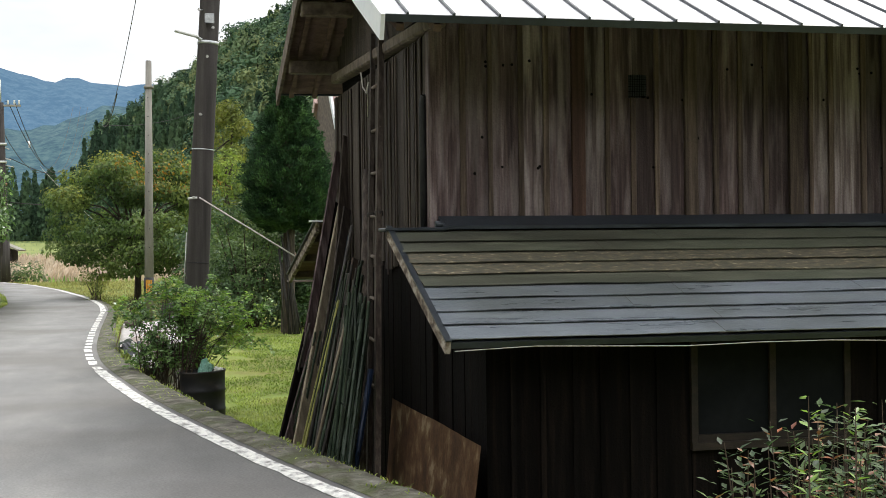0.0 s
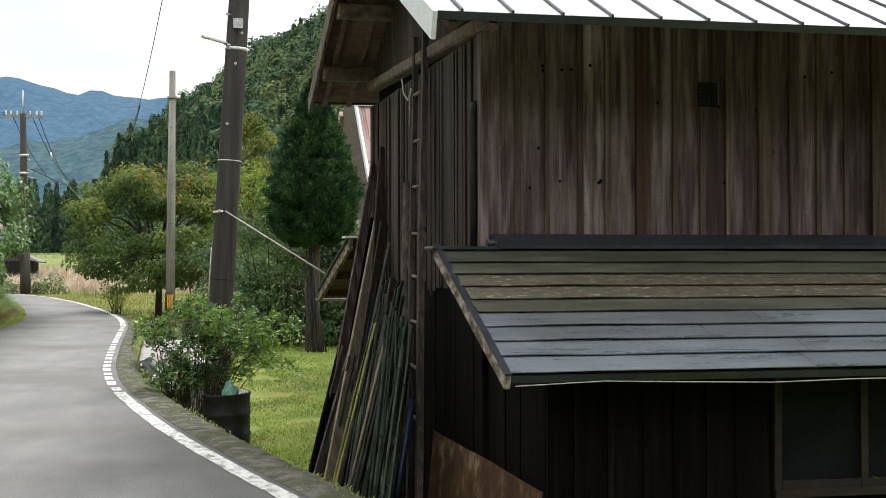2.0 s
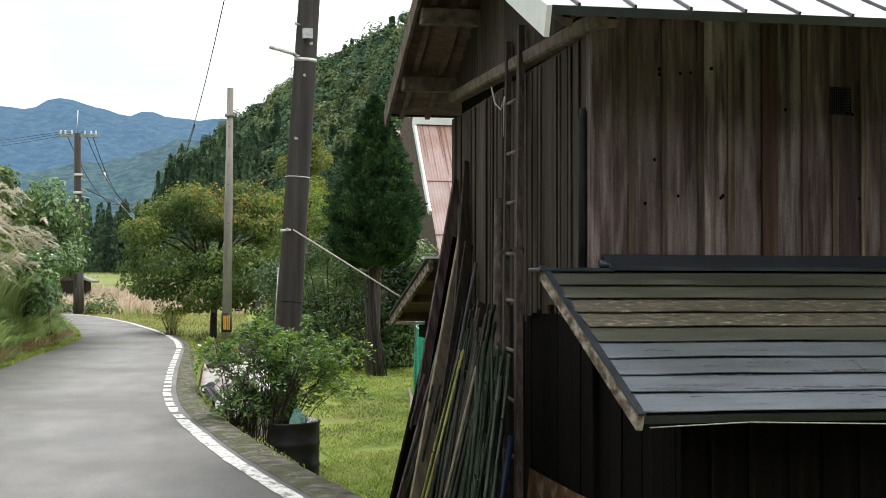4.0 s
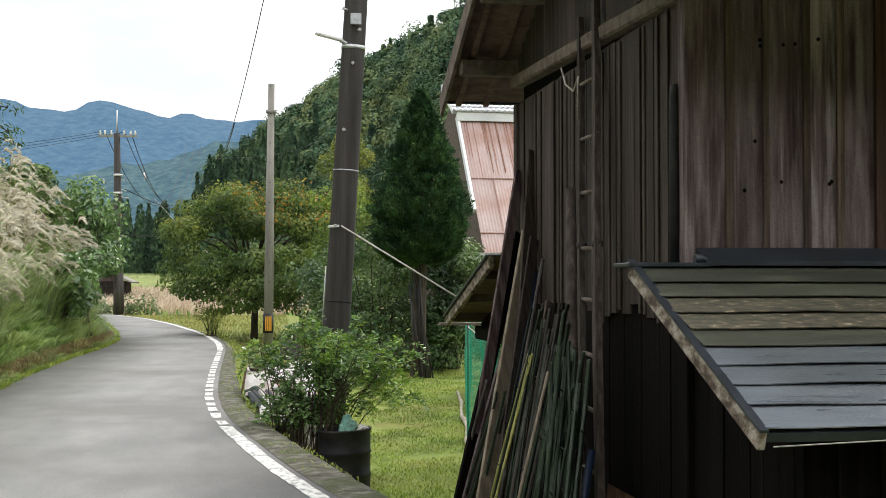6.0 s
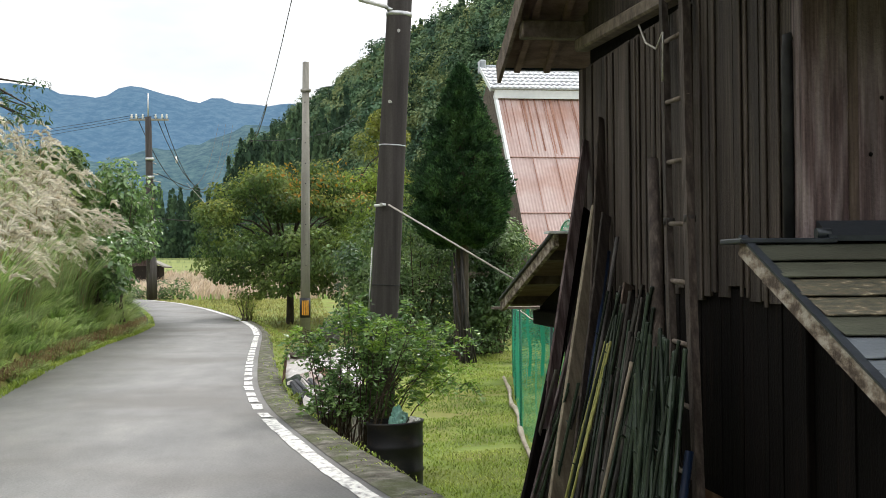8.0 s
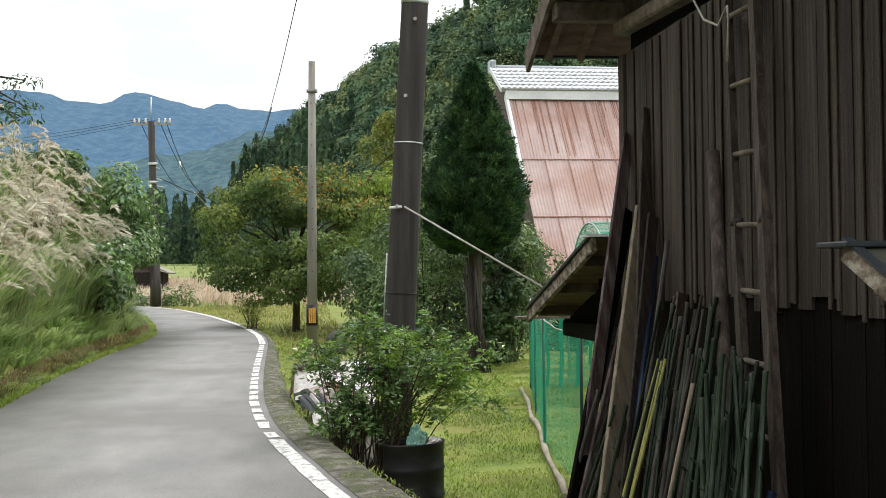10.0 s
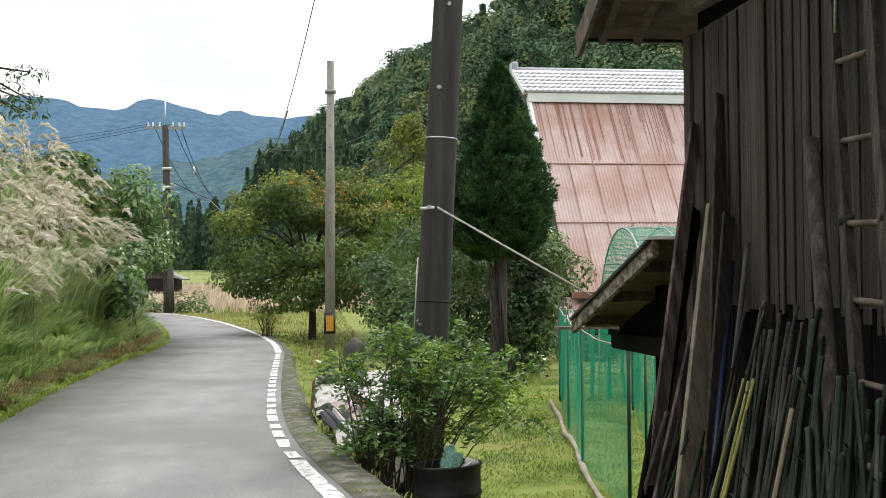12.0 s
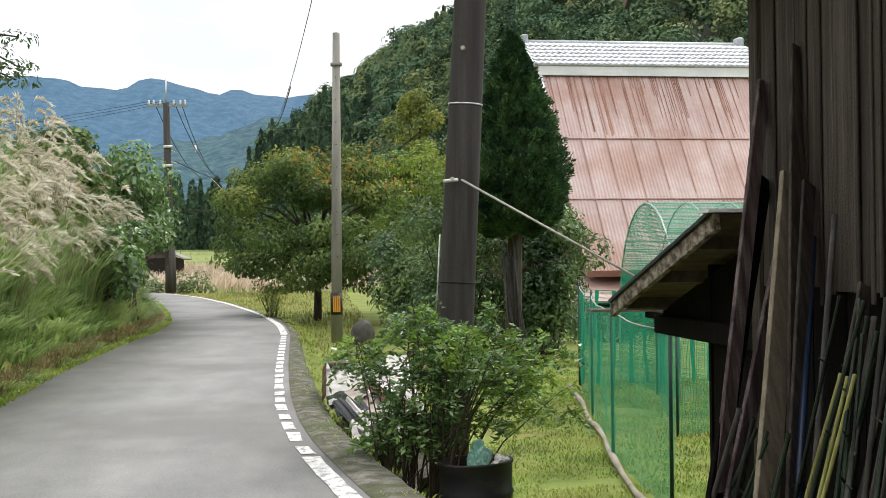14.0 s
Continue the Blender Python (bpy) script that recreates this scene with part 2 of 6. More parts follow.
M_house = mat("faded_pink_roof_metal", [(0.25, (0.29, 0.18, 0.155)), (0.45, (0.42, 0.30, 0.275)), (0.7, (0.52, 0.405, 0.38))], (1.1, 0.35, 0.35), 0.55, fine=8, bump=0.1, obj=0.06,
              tint=(0.30, 0.13, 0.075), tint_scale=0.55, tint_fac=0.55, spec=0.5, fine_amt=0.12)
M_rustrib = mat("rusty_roof_seam", [(0.3, (0.2, 0.08, 0.045)), (0.6, (0.36, 0.2, 0.15))], (3, 1, 1), 0.8, fine=20, bump=0.2)
M_tile = mat("silver_grey_glazed_tile", [(0.3, (0.38, 0.39, 0.41)), (0.6, (0.52, 0.53, 0.55))], (3, 3, 3), 0.28, metal=0.2, fine=20, bump=0.1, spec=0.7)
M_ridge = mat("grey_ridge_tile", [(0.3, (0.28, 0.31, 0.34)), (0.6, (0.42, 0.45, 0.48))], (3, 3, 3), 0.35, fine=20, bump=0.1, spec=0.6)
M_plaster = mat("grey_plaster", [(0.3, (0.35, 0.34, 0.32)), (0.6, (0.5, 0.49, 0.46))], (2, 2, 2), 0.9, fine=20, bump=0.2)
M_stone = mat("grey_stone", [(0.3, (0.05, 0.048, 0.044)), (0.6, (0.12, 0.115, 0.105))], (5, 5, 5), 0.9, fine=30, bump=0.6)
M_yellow = mat("orange_yellow_sheet", [(0.3, (0.62, 0.27, 0.03)), (0.6, (0.75, 0.36, 0.05))], (9, 9, 9), 0.5, fine=30, bump=0)
M_log = mat("bleached_log", [(0.3, (0.2, 0.165, 0.12)), (0.6, (0.4, 0.35, 0.28))], (3, 3, 9), 0.85, fine=40, bump=0.6)
M_rope = mat("pale_rope", [(0.3, (0.3, 0.28, 0.24)), (0.6, (0.45, 0.43, 0.38))], (30, 30, 30), 0.8, fine=60, bump=0.2)


def leafmat(name, dark, mid, light, trans=0.3, rough=0.45, scale=1.2, island=0.35, spec=0.4):
    return mat(name, [(0.37, dark), (0.5, mid), (0.63, light)], (scale,) * 3, rough, fine=9, bump=0, island=island, trans=trans, fine_amt=0.15, spec=spec)


M_nandina = leafmat("glossy_shrub_leaf", (0.075, 0.15, 0.05), (0.14, 0.25, 0.075), (0.24, 0.37, 0.11), 0.38, 0.24, 2.2, 0.5, 1.0)
M_nandina_y = leafmat("young_shrub_leaf", (0.13, 0.24, 0.03), (0.2, 0.34, 0.045), (0.28, 0.42, 0.06), 0.4, 0.35, 2.2, 0.3)
M_redleaf = leafmat("reddening_leaf", (0.2, 0.05, 0.025), (0.28, 0.10, 0.04), (0.2, 0.16, 0.05), 0.3, 0.4, 2.0, 0.4)
M_maple = leafmat("broad_tree_leaf", (0.05, 0.095, 0.024), (0.105, 0.17, 0.042), (0.20, 0.26, 0.065), 0.45, 0.5, 0.7, 0.4)
M_topleaf = leafmat("pale_sunlit_tone_leaf", (0.09, 0.13, 0.02), (0.16, 0.20, 0.035), (0.26, 0.28, 0.05), 0.4, 0.5, 0.7, 0.4)
M_autumn = leafmat("turning_leaf", (0.22, 0.19, 0.025), (0.40, 0.25, 0.025), (0.44, 0.19, 0.025), 0.4, 0.5, 0.7, 0.35)
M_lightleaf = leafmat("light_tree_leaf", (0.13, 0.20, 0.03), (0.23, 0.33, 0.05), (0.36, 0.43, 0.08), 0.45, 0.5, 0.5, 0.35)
M_darkleaf = leafmat("dark_hedge_leaf", (0.038, 0.08, 0.03), (0.085, 0.15, 0.05), (0.18, 0.26, 0.085), 0.3, 0.45, 0.9, 0.4)
M_conifer = leafmat("conifer_needles", (0.014, 0.042, 0.016), (0.034, 0.085, 0.028), (0.075, 0.15, 0.045), 0.25, 0.6, 2.4, 0.5)
M_grass = leafmat("lawn_grass", (0.145, 0.21, 0.03), (0.245, 0.325, 0.05), (0.37, 0.43, 0.10), 0.4, 0.55, 0.6, 0.35)
M_blade = leafmat("tall_grass_blade", (0.17, 0.29, 0.075), (0.29, 0.43, 0.12), (0.44, 0.54, 0.19), 0.5, 0.4, 0.35, 0.4)
M_drygrass = leafmat("dry_grass", (0.17, 0.11, 0.055), (0.28, 0.19, 0.10), (0.38, 0.28, 0.16), 0.3, 0.8, 0.6, 0.35)
M_plume = leafmat("pampas_plume", (0.56, 0.50, 0.39), (0.70, 0.65, 0.54), (0.82, 0.78, 0.68), 0.45, 0.8, 1.6, 0.25)
M_pinkplume = leafmat("far_pampas", (0.50, 0.38, 0.27), (0.64, 0.52, 0.40), (0.72, 0.62, 0.49), 0.3, 0.9, 0.12, 0.2)
M_hill = leafmat("hillside_forest", (0.05, 0.11, 0.06), (0.095, 0.165, 0.084), (0.165, 0.22, 0.105), 0.15, 0.9, 0.11, 0.22)
M_hilldark = leafmat("dark_hillside_trees", (0.018, 0.05, 0.03), (0.04, 0.085, 0.042), (0.08, 0.125, 0.055), 0.12, 0.9, 0.3, 0.25)
M_hilllight = leafmat("yellowish_hillside_trees", (0.085, 0.13, 0.055), (0.145, 0.185, 0.075), (0.22, 0.255, 0.105), 0.15, 0.9, 0.3, 0.25)
M_roadgrass = leafmat("yellowish_roadside_grass", (0.17, 0.18, 0.045), (0.27, 0.27, 0.075), (0.36, 0.34, 0.12), 0.35, 0.6, 0.4, 0.35)
# dark neutral leaves for the unseen woods, so little green light bounces back
M_sidewood = leafmat("blocker_wood_leaf", (0.03, 0.034, 0.028), (0.05, 0.055, 0.045), (0.08, 0.085, 0.07), 0.1, 0.9, 0.2, 0.3)
# ground darkened so that gaps between the crowns look shaded
M_floor = mat("gap_darkened_floor", [(0.3, (0.018, 0.022, 0.014)), (0.6, (0.04, 0.045, 0.03))], (0.5, 0.5, 0.5), 0.95, fine=4, bump=0.3)
M_cedar = leafmat("cedar_forest", (0.028, 0.06, 0.036), (0.045, 0.09, 0.05), (0.075, 0.125, 0.062), 0.1, 0.9, 0.03, 0.35)

# ---- mesh helpers ----


def part(name, bm, material, parent=None, label="", smooth=False):
    """Links a bmesh as one mesh object, under a thing or part if given."""
    me = bpy.data.meshes.new(name)
    bm.to_mesh(me)
    bm.free()
    me.materials.append(material)
    if smooth:
        for p in me.polygons:
            p.use_smooth = True
    ob = new(name, me)
    if parent:
        ob.parent = parent
    if label:
        tagged(ob, label)
    return ob


def thing(name, label, category, kind="", group=""):
    return tagged(new(name), label, category, group, kind)


def box(bm, x0, x1, y0, y1, z0, z1, m=None, bevel=0.0):
    r = bmesh.ops.create_cube(bm, size=1.0)
    vs = r["verts"]
    t = Matrix.Translation(((x0 + x1) / 2, (y0 + y1) / 2, (z0 + z1) / 2)) @ Matrix.Diagonal((abs(x1 - x0), abs(y1 - y0), abs(z1 - z0), 1))
    bmesh.ops.transform(bm, matrix=(m @ t) if m else t, verts=vs)
    if bevel:
        es = list({e for v in vs for e in v.link_edges})
        bmesh.ops.bevel(bm, geom=es, offset=bevel, segments=1, affect="EDGES")
    return bm


def boxpart(name, dims, material, parent=None, label="", m=None, bevel=0.0):
    return part(name, box(bmesh.new(), *dims, m=m, bevel=bevel), material, parent, label)


def raw(name, verts, faces, material, parent=None, smooth=False):
    """One mesh object from arrays of vertices and of faces with equal corner counts."""
    verts, faces = np.asarray(verts, dtype=np.float32), np.asarray(faces, dtype=np.int32)
    me = bpy.data.meshes.new(name)
    k = faces.shape[1]
    me.vertices.add(len(verts))
    me.vertices.foreach_set("co", verts.ravel())
    me.loops.add(faces.size)
    me.loops.foreach_set("vertex_index", faces.ravel())
    me.polygons.add(len(faces))
    me.polygons.foreach_set("loop_start", np.arange(0, faces.size, k, dtype=np.int32))
    me.update(calc_edges=True)
    if smooth:
        me.polygons.foreach_set("use_smooth", np.ones(len(faces), dtype=bool))
    me.materials.append(material)
    ob = new(name, me)
    if parent:
        ob.parent = parent
    return ob


def tube_arrays(path, radii, sides=8):
    """Vertices and quads of a tube along a path, closed by nothing but its taper."""
    path = [Vector(p) for p in path]
    vs, fs = [], []
    for i, p in enumerate(path):
        d = (path[min(i + 1, len(path) - 1)] - path[max(i - 1, 0)]).normalized()
        a = d.orthogonal().normalized() if abs(d.z) < 0.9 else Vector((1, 0, 0)) - d * d.x
        a.normalize()
        b = d.cross(a)
        for k in range(sides):
            t = 2 * math.pi * k / sides
            vs.append(p + (a * math.cos(t) + b * math.sin(t)) * radii[i])
    for i in range(len(path) - 1):
        for k in range(sides):
            fs.append((i * sides + k, i * sides + (k + 1) % sides, (i + 1) * sides + (k + 1) % sides, (i + 1) * sides + k))
    return vs, fs


def tube(name, path, radii, material, parent=None, sides=8, label="", caps=True):
    if not hasattr(radii, "__len__"):
        radii = [radii] * len(path)
    vs, fs = tube_arrays(path, radii, sides)
    bm = bmesh.new()
    bv = [bm.verts.new(v) for v in vs]
    for f in fs:
        bm.faces.new([bv[i] for i in f]).smooth = True
    if caps:
        bm.faces.new(bv[:sides][::-1])
        bm.faces.new(bv[-sides:])
    return part(name, bm, material, parent, label)


def tubes(name, list_of, material, parent=None):
    V, F = [], []
    for path, radii, sides in list_of:
        vs, fs = tube_arrays(path, radii, sides)
        o = len(V)
        V += vs
        F += [tuple(i + o for i in f) for f in fs]
    return raw(name, V, F, material, parent, True)


def leaves(name, pos, axis, side, length, width, material, parent=None, fold=0.25):
    """Many small folded leaves: base, two sides and tip each."""
    pos, axis, side = np.asarray(pos), np.asarray(axis), np.asarray(side)
    axis = axis / np.maximum(np.linalg.norm(axis, axis=1, keepdims=True), 1e-6)
    up = np.cross(axis, side)
    up /= np.maximum(np.linalg.norm(up, axis=1, keepdims=True), 1e-6)
    side = np.cross(up, axis)
    L, W = np.reshape(length, (-1, 1)), np.reshape(width, (-1, 1))
    n = len(pos)
    V = np.empty((n, 4, 3))
    V[:, 0] = pos
    V[:, 1] = pos + axis * L * 0.45 + side * W * 0.5 + up * W * fold
    V[:, 2] = pos + axis * L
    V[:, 3] = pos + axis * L * 0.45 - side * W * 0.5 + up * W * fold
    i = np.arange(n)[:, None] * 4
    F = np.concatenate([i + [0, 1, 2], i + [0, 2, 3]])
    return raw(name, V.reshape(-1, 3), F, material, parent)


def blades(name, pos, lean, height, width, material, parent=None, droop=0.6):
    """Grass blades: tapered strips of three steps that bend over along lean."""
    pos, lean = np.asarray(pos, dtype=float), np.asarray(lean, dtype=float)
    H, W = np.reshape(height, (-1, 1)), np.reshape(width, (-1, 1))
    side = np.stack([-lean[:, 1], lean[:, 0], np.zeros(len(lean))], 1)
    side /= np.maximum(np.linalg.norm(side, axis=1, keepdims=True), 1e-6)
    up = np.array([0, 0, 1.0])
    n = len(pos)
    V = np.empty((n, 7, 3))
    for k, (s, w) in enumerate(((0.0, 1.0), (0.42, 0.85), (0.78, 0.5))):
        c = pos + up * H * (s - droop * 0.5 * s ** 3) + lean * H * s ** 2
        V[:, 2 * k], V[:, 2 * k + 1] = c - side * W * w / 2, c + side * W * w / 2
    V[:, 6] = pos + up * H * (1.0 - droop * 0.5) + lean * H
    i = np.arange(n)[:, None] * 7
    F = np.concatenate([i + [0, 1, 3], i + [0, 3, 2], i + [2, 3, 5], i + [2, 5, 4], i + [4, 5, 6]])
    return raw(name, V.reshape(-1, 3), F, material, parent)


rng = np.random.default_rng(7)


def rand_dirs(n, zmin=-1.0):
    z = rng.uniform(zmin, 1, n)
    t = rng.uniform(0, 2 * np.pi, n)
    r = np.sqrt(np.maximum(0, 1 - z * z))
    return np.stack([r * np.cos(t), r * np.sin(t), z], 1)

# ---- ground, road, hills ----
RIGHT = [(-14, 5.6), (-6, 4.4), (0, 3.35), (4, 2.55), (7.9, 1.51), (9.2, 1.17), (11.3, 0.72), (13.4, 0.29), (14.5, 0.11), (16, -0.10), (17.6, -0.35), (18.8, -0.47), (20.8, -0.62), (22.4, -0.69), (26, -0.80),
         (28.7, -0.86), (35.7, -1.0), (39.7, -1.24), (44, -1.7), (48.2, -2.24), (57.9, -3.76), (67.8, -5.7), (76, -8.0), (84, -13), (92, -22), (98, -36)]
LEFT = [(-14, -0.7), (-6, -1.3), (0, -1.8), (8, -2.7), (15, -3.3), (21.9, -3.69), (26.1, -3.89), (31.8, -3.97), (36.7, -3.9), (41.3, -4.05), (47, -4.7), (53.8, -5.67),
        (62, -6.9), (70, -8.2), (76, -9.6), (82, -14), (88, -23), (93, -38)]


def edge_at(table, y):
    ys, xs = zip(*table)
    return float(np.interp(y, ys, xs))


def smooth_edge(table, y):
    return sum(edge_at(table, y + d) for d in (-1.2, -0.6, 0, 0.6, 1.2)) / 5


def lawn_z(y):
    return -0.63 + 0.0125 * min(max(y - 15, 0), 22)


def ground_z(x, y):
    r, lf = edge_at(RIGHT, y), edge_at(LEFT, y)
    far = float(np.interp(y, (80, 95, 130, 200, 300, 700, 3000), (0, -0.1, 0.9, 3.0, 5.0, 6.0, 8.0)))
    if y > 80:
        return far - 0.3
    if x > r:
        k = min(max((x - r - 0.40) / 0.25, 0), 1)
        back = min(max((y - 38) / 12, 0), 1)
        z = -0.06 * (1 - k) + lawn_z(y) * k
        return z * (1 - back) - 0.1 * back - 0.04 + 0.03 * noise.noise((x * 0.8, y * 0.8, 0))
    if x > lf:
        return -0.12
    d = lf - x
    fade = min(max((52 - y) / 12, 0), 1)
    return -0.12 + fade * (1.9 * min(max((d - 0.25) / 2.2, 0), 1) ** 0.8 + 0.10 * min(d, 12)) - 0.1 * (1 - fade)


xs = np.concatenate([np.linspace(-3000, -60, 12), np.linspace(-50, -12, 16), np.linspace(-11.5, -5, 16), np.linspace(-4.7, 6, 72), np.linspace(6.5, 16, 18), np.linspace(18, 60, 12), np.linspace(80, 3000, 10)])
ys = np.concatenate([np.linspace(-300, -80, 5), np.linspace(-72, -16, 15), np.linspace(-14, 40, 160), np.linspace(41, 110, 70), np.linspace(115, 400, 30), np.linspace(450, 3500, 10)])
gv = [(x, y, ground_z(x, y)) for y in ys for x in xs]
nx = len(xs)
gf = [(j * nx + i, j * nx + i + 1, (j + 1) * nx + i + 1, (j + 1) * nx + i) for j in range(len(ys) - 1) for i in range(nx - 1)]
ground = tagged(raw("ground", gv, gf, M_soil, smooth=True), "grassy lawn and fields sloping gently below the road", "ground", kind="structure")


def strip(name, inner, outer, z, y0, y1, step, material, label, kind="structure", thick=0.12, category="road"):
    """A slab between two edges given as functions of y."""
    n = int((y1 - y0) / step) + 1
    V, F = [], []
    for k in range(n):
        y = y0 + (y1 - y0) * k / (n - 1)
        a, b = inner(y), outer(y)
        V += [(a, y, z), (b, y, z), (b, y, z - thick), (a, y, z - thick)]
    for k in range(n - 1):
        o = 4 * k
        F += [(o, o + 1, o + 5, o + 4), (o + 1, o + 2, o + 6, o + 5), (o + 2, o + 3, o + 7, o + 6), (o + 3, o, o + 4, o + 7)]
    return tagged(raw(name, V, F, material), label, category, kind=kind)


road = strip("road", lambda y: smooth_edge(LEFT, y), lambda y: smooth_edge(RIGHT, y) + 0.16, 0.0, -13, 96, 0.5, M_asphalt,
             "narrow grey asphalt lane with faint worn patches", thick=0.2)


def rough_edge(y, s):
    return 0.02 * noise.noise((y * 2.1, s, 0)) + 0.012 * noise.noise((y * 9, s, 3))


# solid white edge line, breaking into short worn blocks farther on
def line_piece(y0, y1, w, z=0.005):
    n = max(3, int((y1 - y0) / 0.15))
    V, F = [], []
    for k in range(n + 1):
        y = y0 + (y1 - y0) * k / n
        x = smooth_edge(RIGHT, y)
        V += [(x - w / 2 + rough_edge(y, 1), y, z), (x + w / 2 + rough_edge(y, 5), y, z)]
    for k in range(n):
        F.append((2 * k, 2 * k + 1, 2 * k + 3, 2 * k + 2))
    return V, F


line = thing("road_line", "worn white edge line painted on the asphalt", "road line", "structure")
for y0, y1 in [(-13, 17.25)] + [(17.4 + 0.8 * i, 17.94 + 0.8 * i + (0.05 if i % 3 else -0.1)) for i in range(22)] + [(35.1, 80)]:
    V, F = line_piece(y0, y1, 0.14 if y0 < 0 or y0 > 35 else 0.11)
    raw("paint_stroke", V, F, M_line, line)

# mossy concrete kerb strip beside the line, dropping to the lawn
V, F = [], []
vy = np.arange(-13, 46, 0.22)
for y in vy:
    x = smooth_edge(RIGHT, y)
    w = float(np.interp(y, (0, 14, 22, 30, 46), (0.40, 0.46, 0.42, 0.3, 0.2)))
    lz = ground_z(x + 1.2, y) - 0.1
    j = [0.02 * noise.noise((y * 3, 7 + k, 0)) + 0.014 * noise.noise((y * 11, 7 + k, 2)) for k in range(5)]
    V += [(x + 0.13, y, 0.004 + j[0] * 0.2), (x + 0.24, y, 0.02 + j[1]), (x + w + j[3], y, 0.012 + j[2]), (x + w + 0.07 + j[4], y, -0.06), (x + w + 0.12, y, min(lz, -0.2))]
for k in range(len(vy) - 1):
    for c in range(4):
        o = 5 * k + c
        F.append((o, o + 1, o + 6, o + 5))
kerb = tagged(raw("kerb", V, F, M_verge, smooth=False), "mossy crumbling concrete kerb beside the lane", "kerb", kind="structure")

# wooded hillside behind the house
FOOT = [(-16, 240, 3.0), (-7, 190, 2.2), (-1, 150, 1.4), (5, 112, 0.6), (9, 84, 0), (16, 68, -0.3), (50, 66, -0.3), (110, 60, -0.3)]
CREST = [(-12, 285, 24), (3.5, 240, 28), (11.5, 206, 30), (17, 176, 29.5), (22, 150, 29), (34, 132, 37), (75, 122, 55), (150, 110, 75)]


def hill_point(u, v):
    """u along the foot (0 to 1), v from foot (0) to crest (1) and on over the back."""
    a = u * (len(FOOT) - 1)
    i = min(int(a), len(FOOT) - 2)
    f = Vector(FOOT[i]).lerp(Vector(FOOT[i + 1]), a - i)
    c = Vector(CREST[i]).lerp(Vector(CREST[i + 1]), a - i)
    p = f.lerp(c, v) if v <= 1 else c + (c - f) * (v - 1) * Vector((1, 1, 0.15)).x
    if v > 1:
        p.z = c.z + 2 * (v - 1)
    p.z += 1.8 * noise.noise((p.x * 0.05, p.y * 0.05, 3)) * min(v * 2, 1)
    return p


nu, nv = 60, 24
V = [hill_point(i / (nu - 1), 1.6 * j / (nv - 1)) - Vector((0, 0, 0.6 if j else 1.5)) for j in range(nv) for i in range(nu)]
F = [(j * nu + i, j * nu + i + 1, (j + 1) * nu + i + 1, (j + 1) * nu + i) for j in range(nv - 1) for i in range(nu - 1)]
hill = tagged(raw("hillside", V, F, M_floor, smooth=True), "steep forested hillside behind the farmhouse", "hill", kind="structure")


# unseen wooded slopes, added behind and beside the lane to block sky light
def side_z(x, y):
    return max(min((-12 - x) * 0.6, 16) * min(max((46 - y) / 14, 0), 1), min((-22 - y) * 0.6, 22), -1.5)


sx, sy = np.linspace(-90, 90, 46), np.linspace(-90, 48, 40)
V = [(x, y, side_z(x, y) + 1.2 * noise.noise((x * 0.1, y * 0.1, 2)) - 0.8) for y in sy for x in sx]
F = []
for j in range(39):
    for i in range(45):
        if max(V[j * 46 + i][2], V[j * 46 + i + 1][2], V[(j + 1) * 46 + i][2], V[(j + 1) * 46 + i + 1][2]) > 0.8:
            F.append((j * 46 + i, j * 46 + i + 1, (j + 1) * 46 + i + 1, (j + 1) * 46 + i))
tagged(raw("light_blocking_slope", V, F, M_floor, smooth=True), "unseen wooded slope added to hold back sky light", "hill", kind="structure")


def mountain(name, dist, profile, material, label, rough):
    """A ridge of hills far off: bearing (to the right of ahead) and height angle."""
    V, F = [], []
    bs = np.linspace(-0.9, 1.2, 260)
    rows = 14
    for j in range(rows):
        t = j / (rows - 1)
        for b in bs:
            e = float(np.interp(b, [p[0] for p in profile], [p[1] for p in profile]))
            d = dist * (0.72 + 0.28 * t)
            h = dist * e * (t ** 0.8) + dist * rough * t * (noise.noise((b * 22, t * 3, dist)) + 0.5 * noise.noise((b * 60, t * 8, dist)) + 0.25 * noise.noise((b * 160, t * 20, 1)))
            V.append((d * math.sin(b), d * math.cos(b), h - 6 * (1 - t)))
    n = len(bs)
    for j in range(rows - 1):
        for i in range(n - 1):
            F.append((j * n + i, j * n + i + 1, (j + 1) * n + i + 1, (j + 1) * n + i))
    return tagged(raw(name, V, F, material, smooth=True), label, "mountain", kind="structure")


# distance haze is put into these surfaces as a faint blue emission
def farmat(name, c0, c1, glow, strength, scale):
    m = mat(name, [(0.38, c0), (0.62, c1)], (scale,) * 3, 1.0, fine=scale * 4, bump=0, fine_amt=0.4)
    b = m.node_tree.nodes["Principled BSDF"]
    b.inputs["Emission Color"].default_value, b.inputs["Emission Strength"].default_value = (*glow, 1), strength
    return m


# the blue glow stands for the air between, over dark wooded base colours
M_far = farmat("far_mountain_haze_glow", (0.006, 0.016, 0.024), (0.04, 0.062, 0.07), (0.052, 0.145, 0.265), 0.95, 0.06)
M_mid = farmat("nearer_ridge_haze_glow", (0.003, 0.010, 0.010), (0.05, 0.075, 0.06), (0.02, 0.082, 0.135), 0.95, 0.12)
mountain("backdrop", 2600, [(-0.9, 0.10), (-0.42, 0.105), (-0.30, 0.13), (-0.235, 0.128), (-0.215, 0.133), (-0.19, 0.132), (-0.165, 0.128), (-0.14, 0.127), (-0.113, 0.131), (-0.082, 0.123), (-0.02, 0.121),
                            (0.06, 0.12), (0.4, 0.13), (1.2, 0.1)], M_far, "far wooded mountain ridge with blue haze put in as glow", 0.006)
